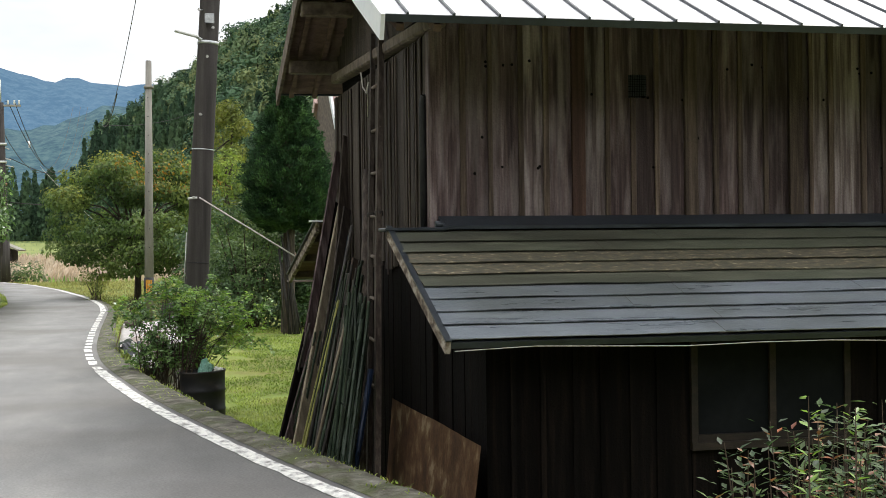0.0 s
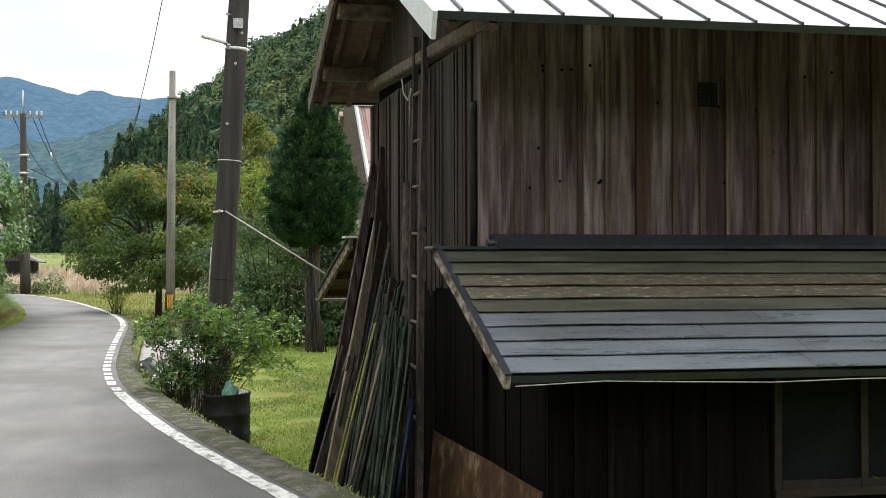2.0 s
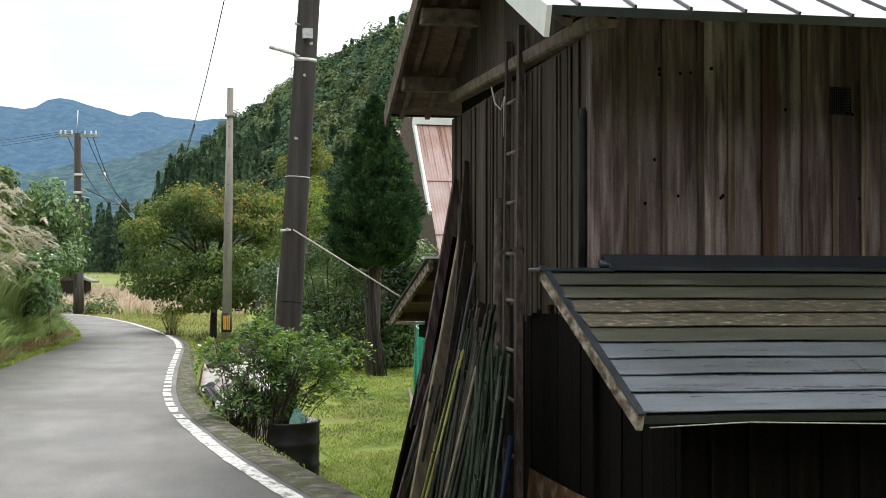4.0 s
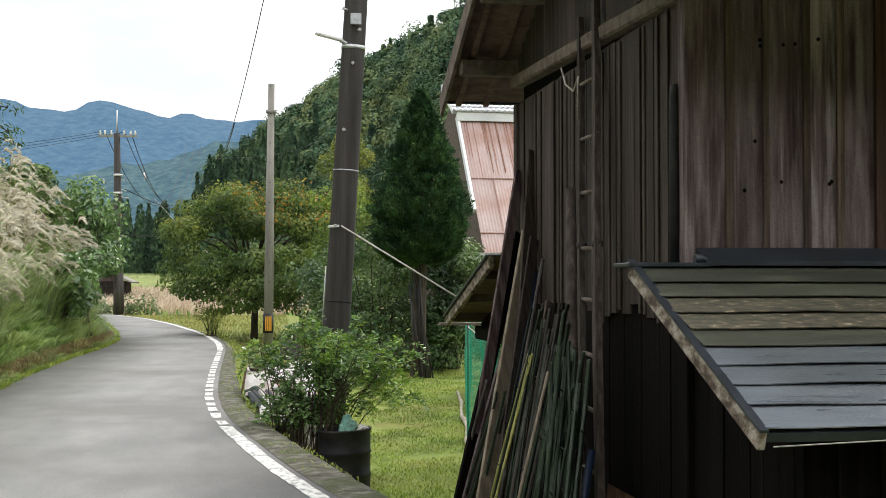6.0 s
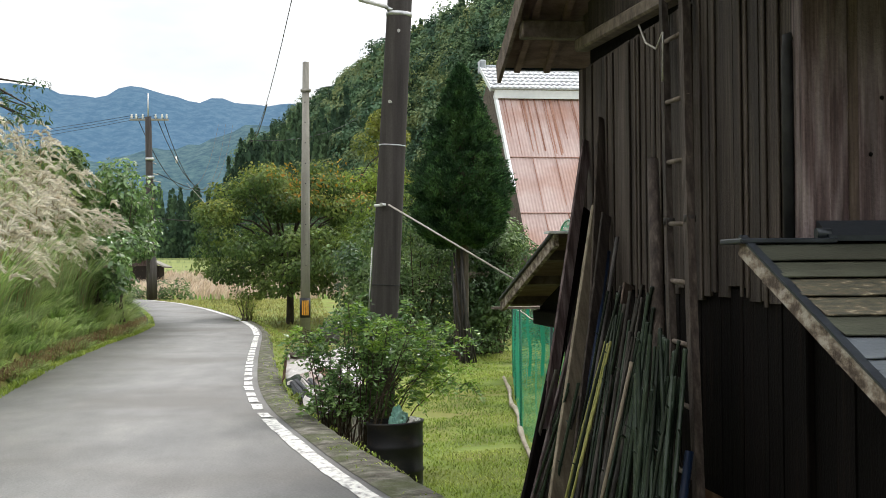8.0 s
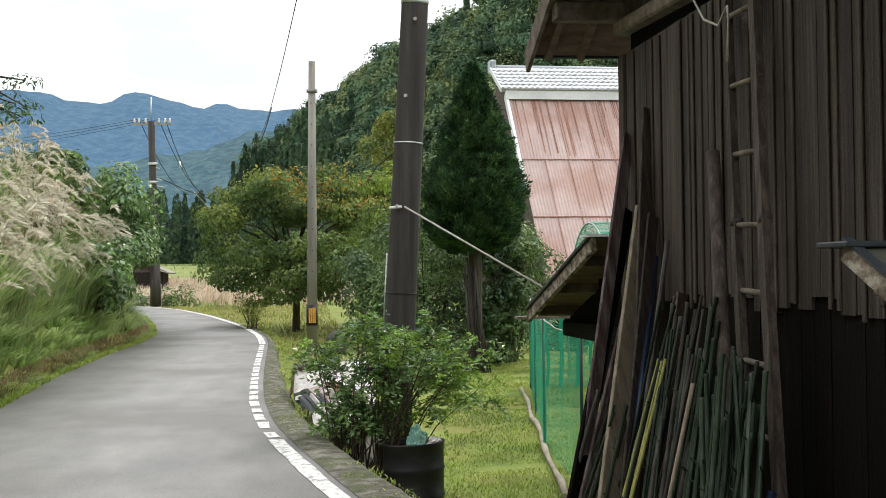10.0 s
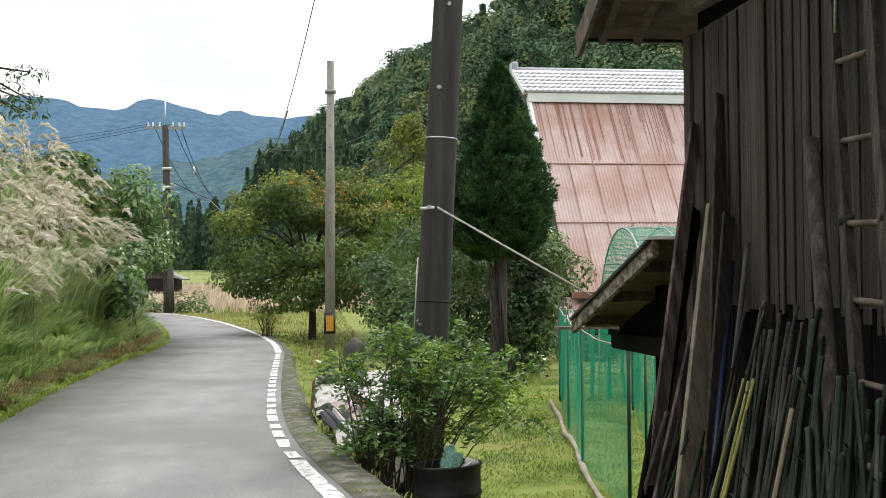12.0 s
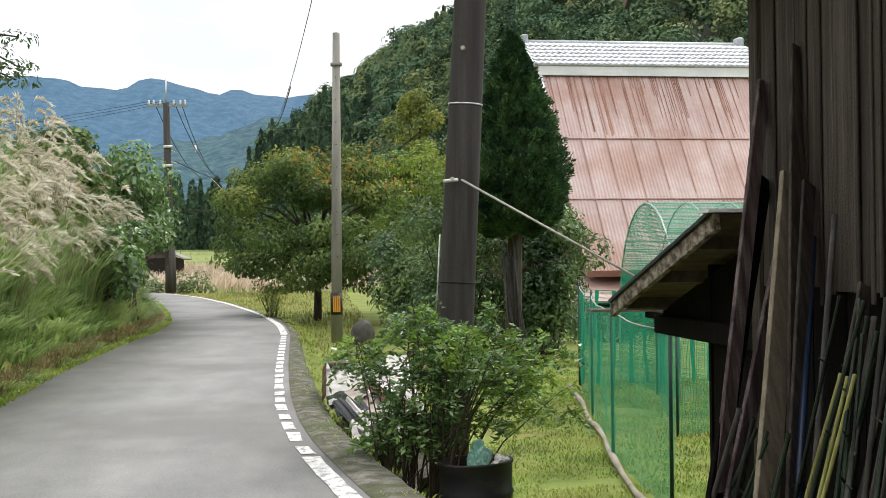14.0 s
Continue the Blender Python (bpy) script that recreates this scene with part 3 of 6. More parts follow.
mountain("backdrop", 1100, [(-0.9, 0.07), (-0.3, 0.080), (-0.2, 0.088), (-0.14, 0.08), (-0.10, 0.088), (-0.05, 0.102), (0.0, 0.112), (0.06, 0.115), (1.2, 0.1)], M_mid, "forested ridge across the valley, blue-green haze put in its glow", 0.008)

# ---- the barn ----
GX, FY, BY = 2.49, 9.84, 14.45       # gable plane, front wall, back wall
RX0, RX1 = 1.925, 12.5                # roof, from the gable overhang to the far end
SLOPE, EY0, EY1, RYD, RZ = 0.42, 8.95, 15.27, 12.38, 4.42
LAWN = -0.72


def roof_under(y):
    return RZ - SLOPE * abs(y - RYD)


barn = thing("barn", "old two-storey weathered timber barn with metal roof and lean-tos", "barn")
barn.matrix_world = Matrix.Translation((GX, FY, 0)) @ Matrix.Rotation(radians(1.6), 4, "Z") @ Matrix.Translation((-GX, -FY, 0))

# core that keeps the boards from letting light through
boxpart("wall_core", (GX + 0.05, 12.2, FY + 0.05, BY - 0.05, LAWN, 2.95), M_black, barn)
bm = bmesh.new()
prof = [(FY + 0.05, 2.9), (BY - 0.05, 2.9), (BY - 0.05, roof_under(BY) - 0.1), (RYD, RZ - 0.12), (FY + 0.05, roof_under(FY) - 0.1)]
a = [bm.verts.new((GX + 0.05, y, z)) for y, z in prof]
b = [bm.verts.new((12.2, y, z)) for y, z in prof]
bm.faces.new(a[::-1]), bm.faces.new(b)
for i in range(5):
    bm.faces.new((a[i], a[(i + 1) % 5], b[(i + 1) % 5], b[i]))
part("gable_core", bm, M_black, barn)

# front wall of wide boards with cover battens and posts
wall_f = boxpart("front_wall", (GX + 0.03, 12.2, FY + 0.02, FY + 0.05, 1.6, 3.22), M_black, barn, "dark weathered vertical boards with cover battens")
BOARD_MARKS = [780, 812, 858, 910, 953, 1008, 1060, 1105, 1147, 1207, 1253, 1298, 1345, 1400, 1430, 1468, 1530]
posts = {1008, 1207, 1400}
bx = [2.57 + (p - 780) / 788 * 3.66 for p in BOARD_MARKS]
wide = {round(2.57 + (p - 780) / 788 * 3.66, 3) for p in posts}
random.seed(3)
x = bx[-1]
k = 0
while x < 11.9:
    x += random.uniform(0.17, 0.25)
    bx.append(x)
    k += 1
    if k % 4 == 0:
        wide.add(round(x, 3))
VX0, VX1, VZ0, VZ1 = 4.05, 4.20, 2.61, 2.79
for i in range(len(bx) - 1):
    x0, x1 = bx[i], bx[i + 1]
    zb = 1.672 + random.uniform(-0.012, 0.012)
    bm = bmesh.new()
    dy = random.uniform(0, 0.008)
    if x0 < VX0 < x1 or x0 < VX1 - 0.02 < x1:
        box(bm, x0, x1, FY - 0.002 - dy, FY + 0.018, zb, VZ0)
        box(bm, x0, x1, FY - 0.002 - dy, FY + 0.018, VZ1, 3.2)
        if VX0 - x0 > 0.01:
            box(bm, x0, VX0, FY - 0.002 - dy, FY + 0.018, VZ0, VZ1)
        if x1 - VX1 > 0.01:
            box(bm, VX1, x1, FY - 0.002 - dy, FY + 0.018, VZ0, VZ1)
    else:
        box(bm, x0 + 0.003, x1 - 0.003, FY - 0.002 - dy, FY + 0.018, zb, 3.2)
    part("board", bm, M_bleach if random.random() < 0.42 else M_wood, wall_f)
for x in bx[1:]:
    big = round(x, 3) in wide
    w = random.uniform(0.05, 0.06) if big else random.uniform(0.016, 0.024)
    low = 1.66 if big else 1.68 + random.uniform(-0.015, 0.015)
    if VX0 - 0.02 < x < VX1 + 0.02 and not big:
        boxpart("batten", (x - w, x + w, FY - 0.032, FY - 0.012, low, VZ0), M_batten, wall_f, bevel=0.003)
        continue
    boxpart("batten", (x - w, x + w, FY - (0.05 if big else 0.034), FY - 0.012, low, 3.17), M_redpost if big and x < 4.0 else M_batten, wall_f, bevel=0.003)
# nail knots
for i in range(46):
    px, pz = random.uniform(2.7, 7.5), random.choice((2.05, 2.32, 2.62, 2.86)) + random.uniform(-0.03, 0.03)
    if abs(px - 4.06) < 0.1 and pz > 2.5:
        continue
    bm = bmesh.new()
    bmesh.ops.create_cone(bm, cap_ends=True, segments=7, radius1=0.012, radius2=0.006, depth=0.012, matrix=Matrix.Translation((px, FY - 0.014, pz)) @ Matrix.Rotation(radians(90), 4, "X"))
    part("knot", bm, M_black, wall_f)
# small vent opening with wire mesh
vent = boxpart("vent", (VX0, VX1, FY + 0.005, FY + 0.012, VZ0, VZ1), M_darkmetal, barn, "small square vent with dark wire mesh")
for i in range(9):
    boxpart("wire", (VX0 + 0.008 + 0.0145 * i, VX0 + 0.011 + 0.0145 * i, FY + 0.0, FY + 0.003, VZ0, VZ1), M_black, vent)
for i in range(9):
    boxpart("wire", (VX0, VX1, FY - 0.003, FY + 0.0, VZ0 + 0.01 + 0.019 * i, VZ0 + 0.013 + 0.019 * i), M_black, vent)
# plate under the eave and rafter ends
boxpart("eave_plate", (RX0 + 0.15, 12.2, FY - 0.06, FY + 0.1, 3.2, 3.3), M_wood, barn, bevel=0.01)
for i in range(24):
    x = 2.75 + 0.42 * i
    m = Matrix.Translation((x, EY0, roof_under(EY0) - 0.04)) @ Matrix.Rotation(math.atan(SLOPE), 4, "X")
    boxpart("rafter", (-0.03, 0.03, 0.42, 0.95, 0, 0.055), M_beam, barn, m=m)

# gable wall: upper boards, a tie beam, lower black boards
wall_g = boxpart("gable_wall", (GX + 0.02, GX + 0.05, FY + 0.02, BY - 0.02, 1.25, 3.1), M_black, barn, "grey weathered vertical boards on the gable end")
y = FY + 0.0
random.seed(5)
while y < BY - 0.02:
    w = random.uniform(0.10, 0.19)
    y1 = min(y + w, BY)
    zb = 1.33 + random.uniform(-0.05, 0.05)
    boxpart("board", (GX - 0.004 - random.uniform(0, 0.009), GX + 0.016, y + 0.003, y1 - 0.003, zb, 3.1), M_gable, wall_g)
    if random.random() < 0.55:
        b0 = y1 - random.uniform(0.014, 0.022)
        boxpart("batten", (GX - 0.024, GX - 0.012, b0, b0 + 0.035, zb - random.uniform(-0.03, 0.06), 3.08), M_gable, wall_g, bevel=0.003)
    y = y1
gab = boxpart("gable_top", (GX + 0.02, GX + 0.05, FY + 0.3, BY - 0.3, 3.25, 3.3), M_black, barn)
y = FY + 0.12
while y < BY - 0.12:
    w = random.uniform(0.12, 0.2)
    zt = min(roof_under(y), roof_under(y + w)) - 0.02
    if zt > 3.32:
        boxpart("board", (GX, GX + 0.02, y + 0.002, y + w - 0.002, 3.26, zt), M_gable, gab)
    y += w
boxpart("tie_beam", (GX - 0.06, GX + 0.06, -0.25, BY - FY + 0.05, 0, 0.105), M_beam, barn, "pale hewn tie beam along the gable", m=Matrix.Translation((0, FY, 3.09)) @ Matrix.Rotation(radians(2.0), 4, "X"), bevel=0.015)
boxpart("corner_post", (GX - 0.03, GX + 0.11, FY - 0.035, FY + 0.1, 1.36, 3.2), M_wood, barn, bevel=0.008)
# lower part of the same post, in the black that carries the shade
boxpart("corner_post", (GX - 0.025, GX + 0.105, FY - 0.03, FY + 0.095, LAWN, 1.36), M_black, barn, bevel=0.008)
boxpart("corner_post", (GX - 0.03, GX + 0.11, BY - 0.1, BY + 0.03, -0.6, 3.1), M_gable, barn, bevel=0.008)
low = boxpart("lower_wall", (GX + 0.03, GX + 0.05, FY, BY, LAWN, 1.4), M_black, barn, "dark lower boards of the gable end, shade in their colour")
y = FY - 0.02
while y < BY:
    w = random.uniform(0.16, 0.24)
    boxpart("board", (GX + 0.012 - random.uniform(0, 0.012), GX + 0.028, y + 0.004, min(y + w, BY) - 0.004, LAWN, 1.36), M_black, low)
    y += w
# drain pipe on the gable
pipe = tube("downpipe", [(GX - 0.05, 9.94, 1.6), (GX - 0.05, 9.94, 2.55), (GX - 0.04, 9.95, 2.60), (GX + 0.0, 9.96, 2.62)], [0.03, 0.03, 0.034, 0.03], M_cable, barn, 10, "black vertical downpipe")

# main roof: boards beneath, standing-seam metal above
tilt = math.atan(SLOPE)
for side, ye in ((1, EY0), (-1, EY1)):
    length = abs(RYD - ye) / math.cos(tilt)
    m = Matrix.Translation((0, ye, RZ - SLOPE * abs(RYD - ye))) @ (Matrix.Rotation(tilt, 4, "X") if side == 1 else Matrix.Rotation(math.pi, 4, "Z") @ Matrix.Rotation(tilt, 4, "X"))
    flip = -1 if side == -1 else 1
    x0, x1 = (RX0 + 0.03, RX1) if side == 1 else (-RX1, -RX0 - 0.03)
    boxpart("soffit", (x0, x1, 0.02, length, 0.02, 0.05), M_soffit, barn, "reddish brown boards under the eaves", m=m)
    sheet = boxpart("roof_sheet", (x0 - 0.02, x1 + 0.02, -0.04, length + 0.01, 0.075, 0.085), M_roofmetal, barn, "pale standing-seam metal roof", m=m)
    boxpart("roof_batten", (x0, x1, 0.0, length, 0.05, 0.075), M_darkmetal, barn, m=m)
    boxpart("eave_trim", (x0 - 0.02, x1 + 0.02, -0.055, -0.035, 0.035, 0.087), M_darkmetal, barn, "dark metal eave edge", m=m)
    for i in range(33):
        x = (2.11 + 0.323 * i) * flip
        boxpart("seam", (x - 0.008, x + 0.008, -0.05, length, 0.085, 0.105), M_darkmetal if side == 1 else M_roofmetal, sheet, m=m)
    # barge board at the gable
    xb = (RX0 - 0.0) * flip
    boxpart("barge_board", (min(xb, xb + 0.03 * flip), max(xb, xb + 0.03 * flip), -0.06, length + 0.02, -0.09, 0.088), M_roofmetal if side == 1 else M_beam, barn,
            "pale metal-clad barge board" if side == 1 else "weathered timber barge board", m=m)
    # rafters under the overhang
    for xo in (0.16, 0.42):
        xr = (RX0 + xo) * flip
        boxpart("rafter", (xr - 0.025, xr + 0.025, 0.05, length - 0.03, -0.05, 0.0), M_soffit, barn, m=m)
for y, z in ((BY, roof_under(BY) - 0.06), (RYD, RZ - 0.06), (13.4, roof_under(13.4) - 0.06), (11.2, roof_under(11.2) - 0.06)):
    boxpart("purlin", (RX0 + 0.05, GX + 0.3, y - 0.075, y + 0.075, z - 0.14, z), M_beam, barn, "hewn purlin end under the overhang", bevel=0.012)
boxpart("ridge_cap", (RX0 - 0.02, RX1, RYD - 0.14, RYD + 0.14, RZ + 0.07, RZ + 0.13), M_roofmetal, barn, bevel=0.02)

# front lean-to: stepped sheet roof, boarded wall with a dark window
SX0, SY0, SZ0, SY1, SZ1 = 2.145, 9.72, 1.605, 7.91, 0.895
sl = math.atan2(SZ0 - SZ1, SY0 - SY1)
slen = math.hypot(SZ0 - SZ1, SY0 - SY1)
m_s = Matrix.Translation((0, SY1, SZ1)) @ Matrix.Rotation(sl, 4, "X")
lean = boxpart("lean_to_deck", (SX0 + 0.03, 12.2, 0.03, slen, -0.05, -0.012), M_beam, barn, m=m_s)
courses = [0.0, 0.215, 0.42, 0.625, 0.83, 1.035, 1.24, 1.445, 1.65, 1.86]
random.seed(11)
for i in range(9):
    y0, y1 = courses[i] - 0.012, courses[i + 1] + 0.02
    cut = [SX0 + random.uniform(-0.012, 0.012)]
    while cut[-1] < 12:
        cut.append(cut[-1] + random.uniform(1.3, 2.2))
    for a, b in zip(cut, cut[1:]):
        bm = bmesh.new()
        nseg = 8
        top, bot = [], []
        for s in range(nseg + 1):
            x = a + 0.002 + (b - a - 0.004) * s / nseg
            wob = 0.006 * noise.noise((x * 2, i * 3.1, 0))
            lip = 0.021 + wob
            top.append([bm.verts.new(m_s @ Vector((x, y0 + wob, lip))), bm.verts.new(m_s @ Vector((x, y1, 0.004)))])
            bot.append(bm.verts.new(m_s @ Vector((x, y0 + wob, lip - 0.005))))
        for s in range(nseg):
            bm.faces.new((top[s][0], top[s + 1][0], top[s + 1][1], top[s][1]))
            bm.faces.new((bot[s], bot[s + 1], top[s + 1][0], top[s][0]))
        # lower courses: paler sheet with sky reflection in its colour; mossier ones above
        part("sheet", bm, M_lichen if i in (5, 6) else (M_mosssheet if i > 3 else M_shingle), lean)
boxpart("eave_board", (SX0 - 0.01, 12.2, -0.015, 0.012, -0.045, -0.004), M_darkmetal, barn, "dark rotting eave board of the lean-to", m=m_s)
boxpart("verge_board", (SX0 - 0.03, SX0 + 0.005, -0.02, slen + 0.02, -0.08, 0.005), M_peel, barn, "verge board with flaking pale paint", m=m_s, bevel=0.004)
boxpart("verge_batten", (SX0 - 0.034, SX0 + 0.006, -0.03, slen + 0.03, 0.006, 0.018), M_darkmetal, barn, m=m_s)
bm = bmesh.new()
prof = [(FY - 0.015, 1.60), (FY - 0.19, 1.60), (FY - 0.19, 1.625), (FY - 0.045, 1.70), (FY - 0.015, 1.70)]
ends = [[bm.verts.new((x, y, z)) for y, z in prof] for x in (2.52, 12.2)]
bm.faces.new(ends[0][::-1]), bm.faces.new(ends[1])
for i in range(5):
    bm.faces.new((ends[0][i], ends[0][(i + 1) % 5], ends[1][(i + 1) % 5], ends[1][i]))
part("flashing", bm, M_darkmetal, barn, "dark sheet-metal flashing along the wall foot")
tube("flashing_end", [(2.47, FY - 0.15, 1.635), (2.54, FY - 0.15, 1.635)], 0.028, M_darkmetal, barn, 8)
boxpart("top_cap", (SX0 - 0.06, 2.56, FY - 0.2, FY + 0.1, 1.59, 1.615), M_darkmetal, barn, bevel=0.006)
tube("eave_cable", [(SX0 + 0.02 + 0.5 * i, SY1 - 0.045, SZ1 - 0.06 + 0.012 * math.sin(i * 1.7) + 0.008 * math.sin(i * 0.9)) for i in range(20)], 0.0035, M_rope, barn, 5, "thin white cable along the eave")
WY = 8.26
sw = boxpart("lean_to_wall", (2.47, 12.2, WY + 0.025, WY + 0.06, LAWN, 0.98), M_black, barn, "dark board wall under the lean-to, eave shade in its colour")
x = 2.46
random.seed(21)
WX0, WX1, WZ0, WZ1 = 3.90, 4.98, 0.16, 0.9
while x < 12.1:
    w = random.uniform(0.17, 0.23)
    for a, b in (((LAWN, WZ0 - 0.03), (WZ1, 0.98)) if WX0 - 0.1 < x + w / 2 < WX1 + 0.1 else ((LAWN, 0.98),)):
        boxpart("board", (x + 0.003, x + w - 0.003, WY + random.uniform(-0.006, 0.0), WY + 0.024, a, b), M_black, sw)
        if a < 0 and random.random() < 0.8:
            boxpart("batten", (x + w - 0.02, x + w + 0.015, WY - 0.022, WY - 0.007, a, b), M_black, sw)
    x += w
M_frame = mat("dark_brown_window_wood", [(0.3, (0.010, 0.007, 0.006)), (0.55, (0.021, 0.0145, 0.0115)), (0.8, (0.045, 0.031, 0.024))], (6, 20, 20), 0.7, fine=60, bump=0.3, obj=0.15)
win = boxpart("window", (WX0 - 0.05, WX1 + 0.06, WY - 0.05, WY + 0.02, WZ0 - 0.05, WZ0), M_frame, barn, "dark sliding window under the lean-to")
for x in (WX0 - 0.03, 4.43, WX1 + 0.0):
    boxpart("window_frame", (x - 0.02, x + 0.025, WY - 0.035, WY + 0.022, WZ0, WZ1), M_frame, win)
boxpart("window_frame", (WX0, WX1, WY - 0.03, WY + 0.0, WZ0, WZ0 + 0.05), M_frame, win)
M_glass = mat("dusty_dark_glass", [(0.3, (0.006, 0.007, 0.008)), (0.7, (0.012, 0.013, 0.015))], (3, 3, 3), 0.5, fine=20, bump=0.03, spec=0.03)
boxpart("pane", (WX0, 4.42, WY - 0.008, WY - 0.002, WZ0 + 0.05, WZ1), M_glass, win)
boxpart("pane", (4.45, WX1, WY - 0.018, WY - 0.012, WZ0 + 0.05, WZ1), M_glass, win)
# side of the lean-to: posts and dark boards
side = boxpart("lean_to_side", (GX + 0.04, GX + 0.08, WY, FY, LAWN, 0.98), M_black, barn, "dark boards closing the side of the lean-to, shade in their colour")
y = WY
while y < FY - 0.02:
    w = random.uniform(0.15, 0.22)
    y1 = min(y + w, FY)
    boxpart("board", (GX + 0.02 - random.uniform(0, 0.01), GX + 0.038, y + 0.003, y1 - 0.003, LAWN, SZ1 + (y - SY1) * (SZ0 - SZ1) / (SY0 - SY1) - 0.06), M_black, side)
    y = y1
for y in (8.75, 9.55):
    boxpart("outrigger", (SX0 + 0.02, GX + 0.1, y - 0.04, y + 0.04, SZ1 + (y - SY1) * 0.395 - 0.14, SZ1 + (y - SY1) * 0.395 - 0.05), M_beam, barn, bevel=0.006)

# rear lean-to: its verge shows beyond the gable
m_r = Matrix.Translation((0.2, 17.1, 1.16)) @ Matrix.Rotation(math.pi, 4, "Z") @ Matrix.Rotation(math.atan2(0.60, 2.55), 4, "X")
rl = math.hypot(0.60, 2.55)
rear = boxpart("rear_deck", (-12.2, -2.06, 0.02, rl, -0.03, 0.0), M_soffit, barn, m=m_r)
for i in range(12):
    a = i * rl / 12
    boxpart("sheet", (-12.2, -2.03, a - 0.01, a + rl / 12 + 0.015, 0.0 + 0.002 * (i % 2), 0.022 + 0.002 * (i % 2)), M_darkmetal, rear, m=m_r)
boxpart("verge_board", (-2.09, -2.05, -0.03, rl + 0.02, -0.105, -0.002), M_peel, barn, "verge board with flaking pale paint", m=m_r, bevel=0.004)
boxpart("ridge_strip", (2.19, 4.0, 14.42, 14.64, 1.765, 1.785), M_roofmetal, barn, "pale metal strip at the top of the rear lean-to")
for a in (0.25, 1.15, 2.1):
    boxpart("purlin", (-2.9, -2.10, a, a + 0.08, -0.11, -0.03), M_beam, barn, m=m_r)
boxpart("rear_beam", (GX + 0.06, GX + 0.18, 14.5, 16.95, 0.93, 1.07), M_black, barn, bevel=0.01)
boxpart("rear_side", (GX + 0.12, GX + 0.16, 14.5, 15.68, LAWN, 0.94), M_black, barn)
bm = bmesh.new()
fill = [bm.verts.new((GX + 0.12, y, z)) for y, z in ((14.5, 1.0), (16.9, 1.0), (16.9, 1.10), (14.5, 1.68))]
bm.faces.new(fill)
ex = bmesh.ops.extrude_face_region(bm, geom=bm.faces[:])
bmesh.ops.translate(bm, vec=(0.04, 0, 0), verts=[v for v in ex["geom"] if isinstance(v, bmesh.types.BMVert)])
part("rear_gable_fill", bm, M_black, barn)
boxpart("rear_back", (2.6, 12.2, 15.70, 15.75, LAWN, 1.45), M_black, barn)
boxpart("shelf_board", (2.42, 3.24, 18.5, 18.72, 1.03, 1.055), M_beam, barn, "thin pale board sticking out past the eave")
boxpart("shelf_post", (2.95, 3.05, 16.9, 18.7, 0.97, 1.03), M_black, barn)

# ---- utility poles and wires ----


def pole_x(z):
    return 0.84 + 0.058 * (z + 0.5)


pole = thing("utility_pole", "stout dark brown concrete utility pole leaning slightly by the lane", "pole")
tube("shaft", [(pole_x(z), 18.0, z) for z in (-0.8, 1.0, 3.0, 5.0, 8.0)], [0.165, 0.152, 0.140, 0.127, 0.11], M_pole, pole, 28)
for z, w in ((2.80, 0.006), (4.20, 0.022), (1.32, 0.005)):
    tube("band", [(pole_x(z - w), 18.0, z - w), (pole_x(z + w), 18.0, z + w)], 0.158 - 0.0065 * z + 0.007, M_galv if z > 1.5 else M_cable, pole, 28)
for z, a in ((3.25, -1.9), (4.0, -1.6), (4.38, -1.3), (4.62, -2.4), (2.17, -2.1)):
    d = Vector((math.cos(a), math.sin(a), 0))
    c = Vector((pole_x(z), 18.0, z))
    tube("step_bolt", [c + d * 0.12, c + d * 0.19], 0.012, M_galv, pole, 8)
    tube("bolt_head", [c + d * 0.185, c + d * 0.2], 0.018, M_plaster, pole, 8)
z = 4.33
bm = bmesh.new()
box(bm, 0.02, 0.34, -0.045, 0.045, -0.01, 0.02, m=Matrix.Translation((pole_x(z) - 0.46, 17.95, z + 0.02)) @ Matrix.Rotation(radians(14), 4, "Y"), bevel=0.008)
lampp = part("lamp_head", bm, M_white, pole, "flat pale street lamp head on a short arm")
tube("lamp_arm", [(pole_x(z) - 0.15, 17.96, z - 0.06), (pole_x(z) - 0.08, 17.9, z - 0.1)], 0.02, M_galv, pole, 8)
boxpart("bracket", (pole_x(4.5) - 0.06, pole_x(4.5) + 0.06, 17.80, 17.86, 4.44, 4.56), M_galv, pole)
tube("strap_clip", [(pole_x(2.17) - 0.17, 17.86, 2.155), (pole_x(2.17) - 0.05, 17.83, 2.165)], 0.014, M_white, pole, 6)
tube("riser_pipe", [(pole_x(1.1) - 0.165, 18.03, 1.05), (pole_x(1.7) - 0.16, 18.03, 1.72)], 0.007, M_white, pole, 6, "thin pale conduit up the pole")
guy = thing("guy_wire", "pale sleeved guy wire from pole to the barn eave", "wire")
tube("sleeve", [(pole_x(2.17) - 0.02, 17.84, 2.165), (2.2, 16.5, 1.315)], 0.010, M_rope, guy, 6)

thin = thing("support_pole", "slender pale grey concrete pole with striped warning plate", "pole")
tube("shaft", [(0.12, 37.2, -0.3), (0.15, 37.2, 3.5), (0.18, 37.2, 6.6)], [0.125, 0.105, 0.078], M_pole2, thin, 18)
tube("collar", [(0.175, 37.2, 5.86), (0.175, 37.2, 5.93)], 0.13, M_pole2, thin, 18)
for i in range(9):
    tube("bolt_hole", [(0.15, 37.08 + 0.0035 * i, 1.6 + 0.5 * i), (0.15, 37.13, 1.6 + 0.5 * i)], 0.014, M_cable, thin, 8)
plate = tube("warning_plate", [(0.12, 37.2, 0.32), (0.12, 37.2, 0.80)], 0.134, M_cable, thin, 18, "black plate with orange upright stripes")
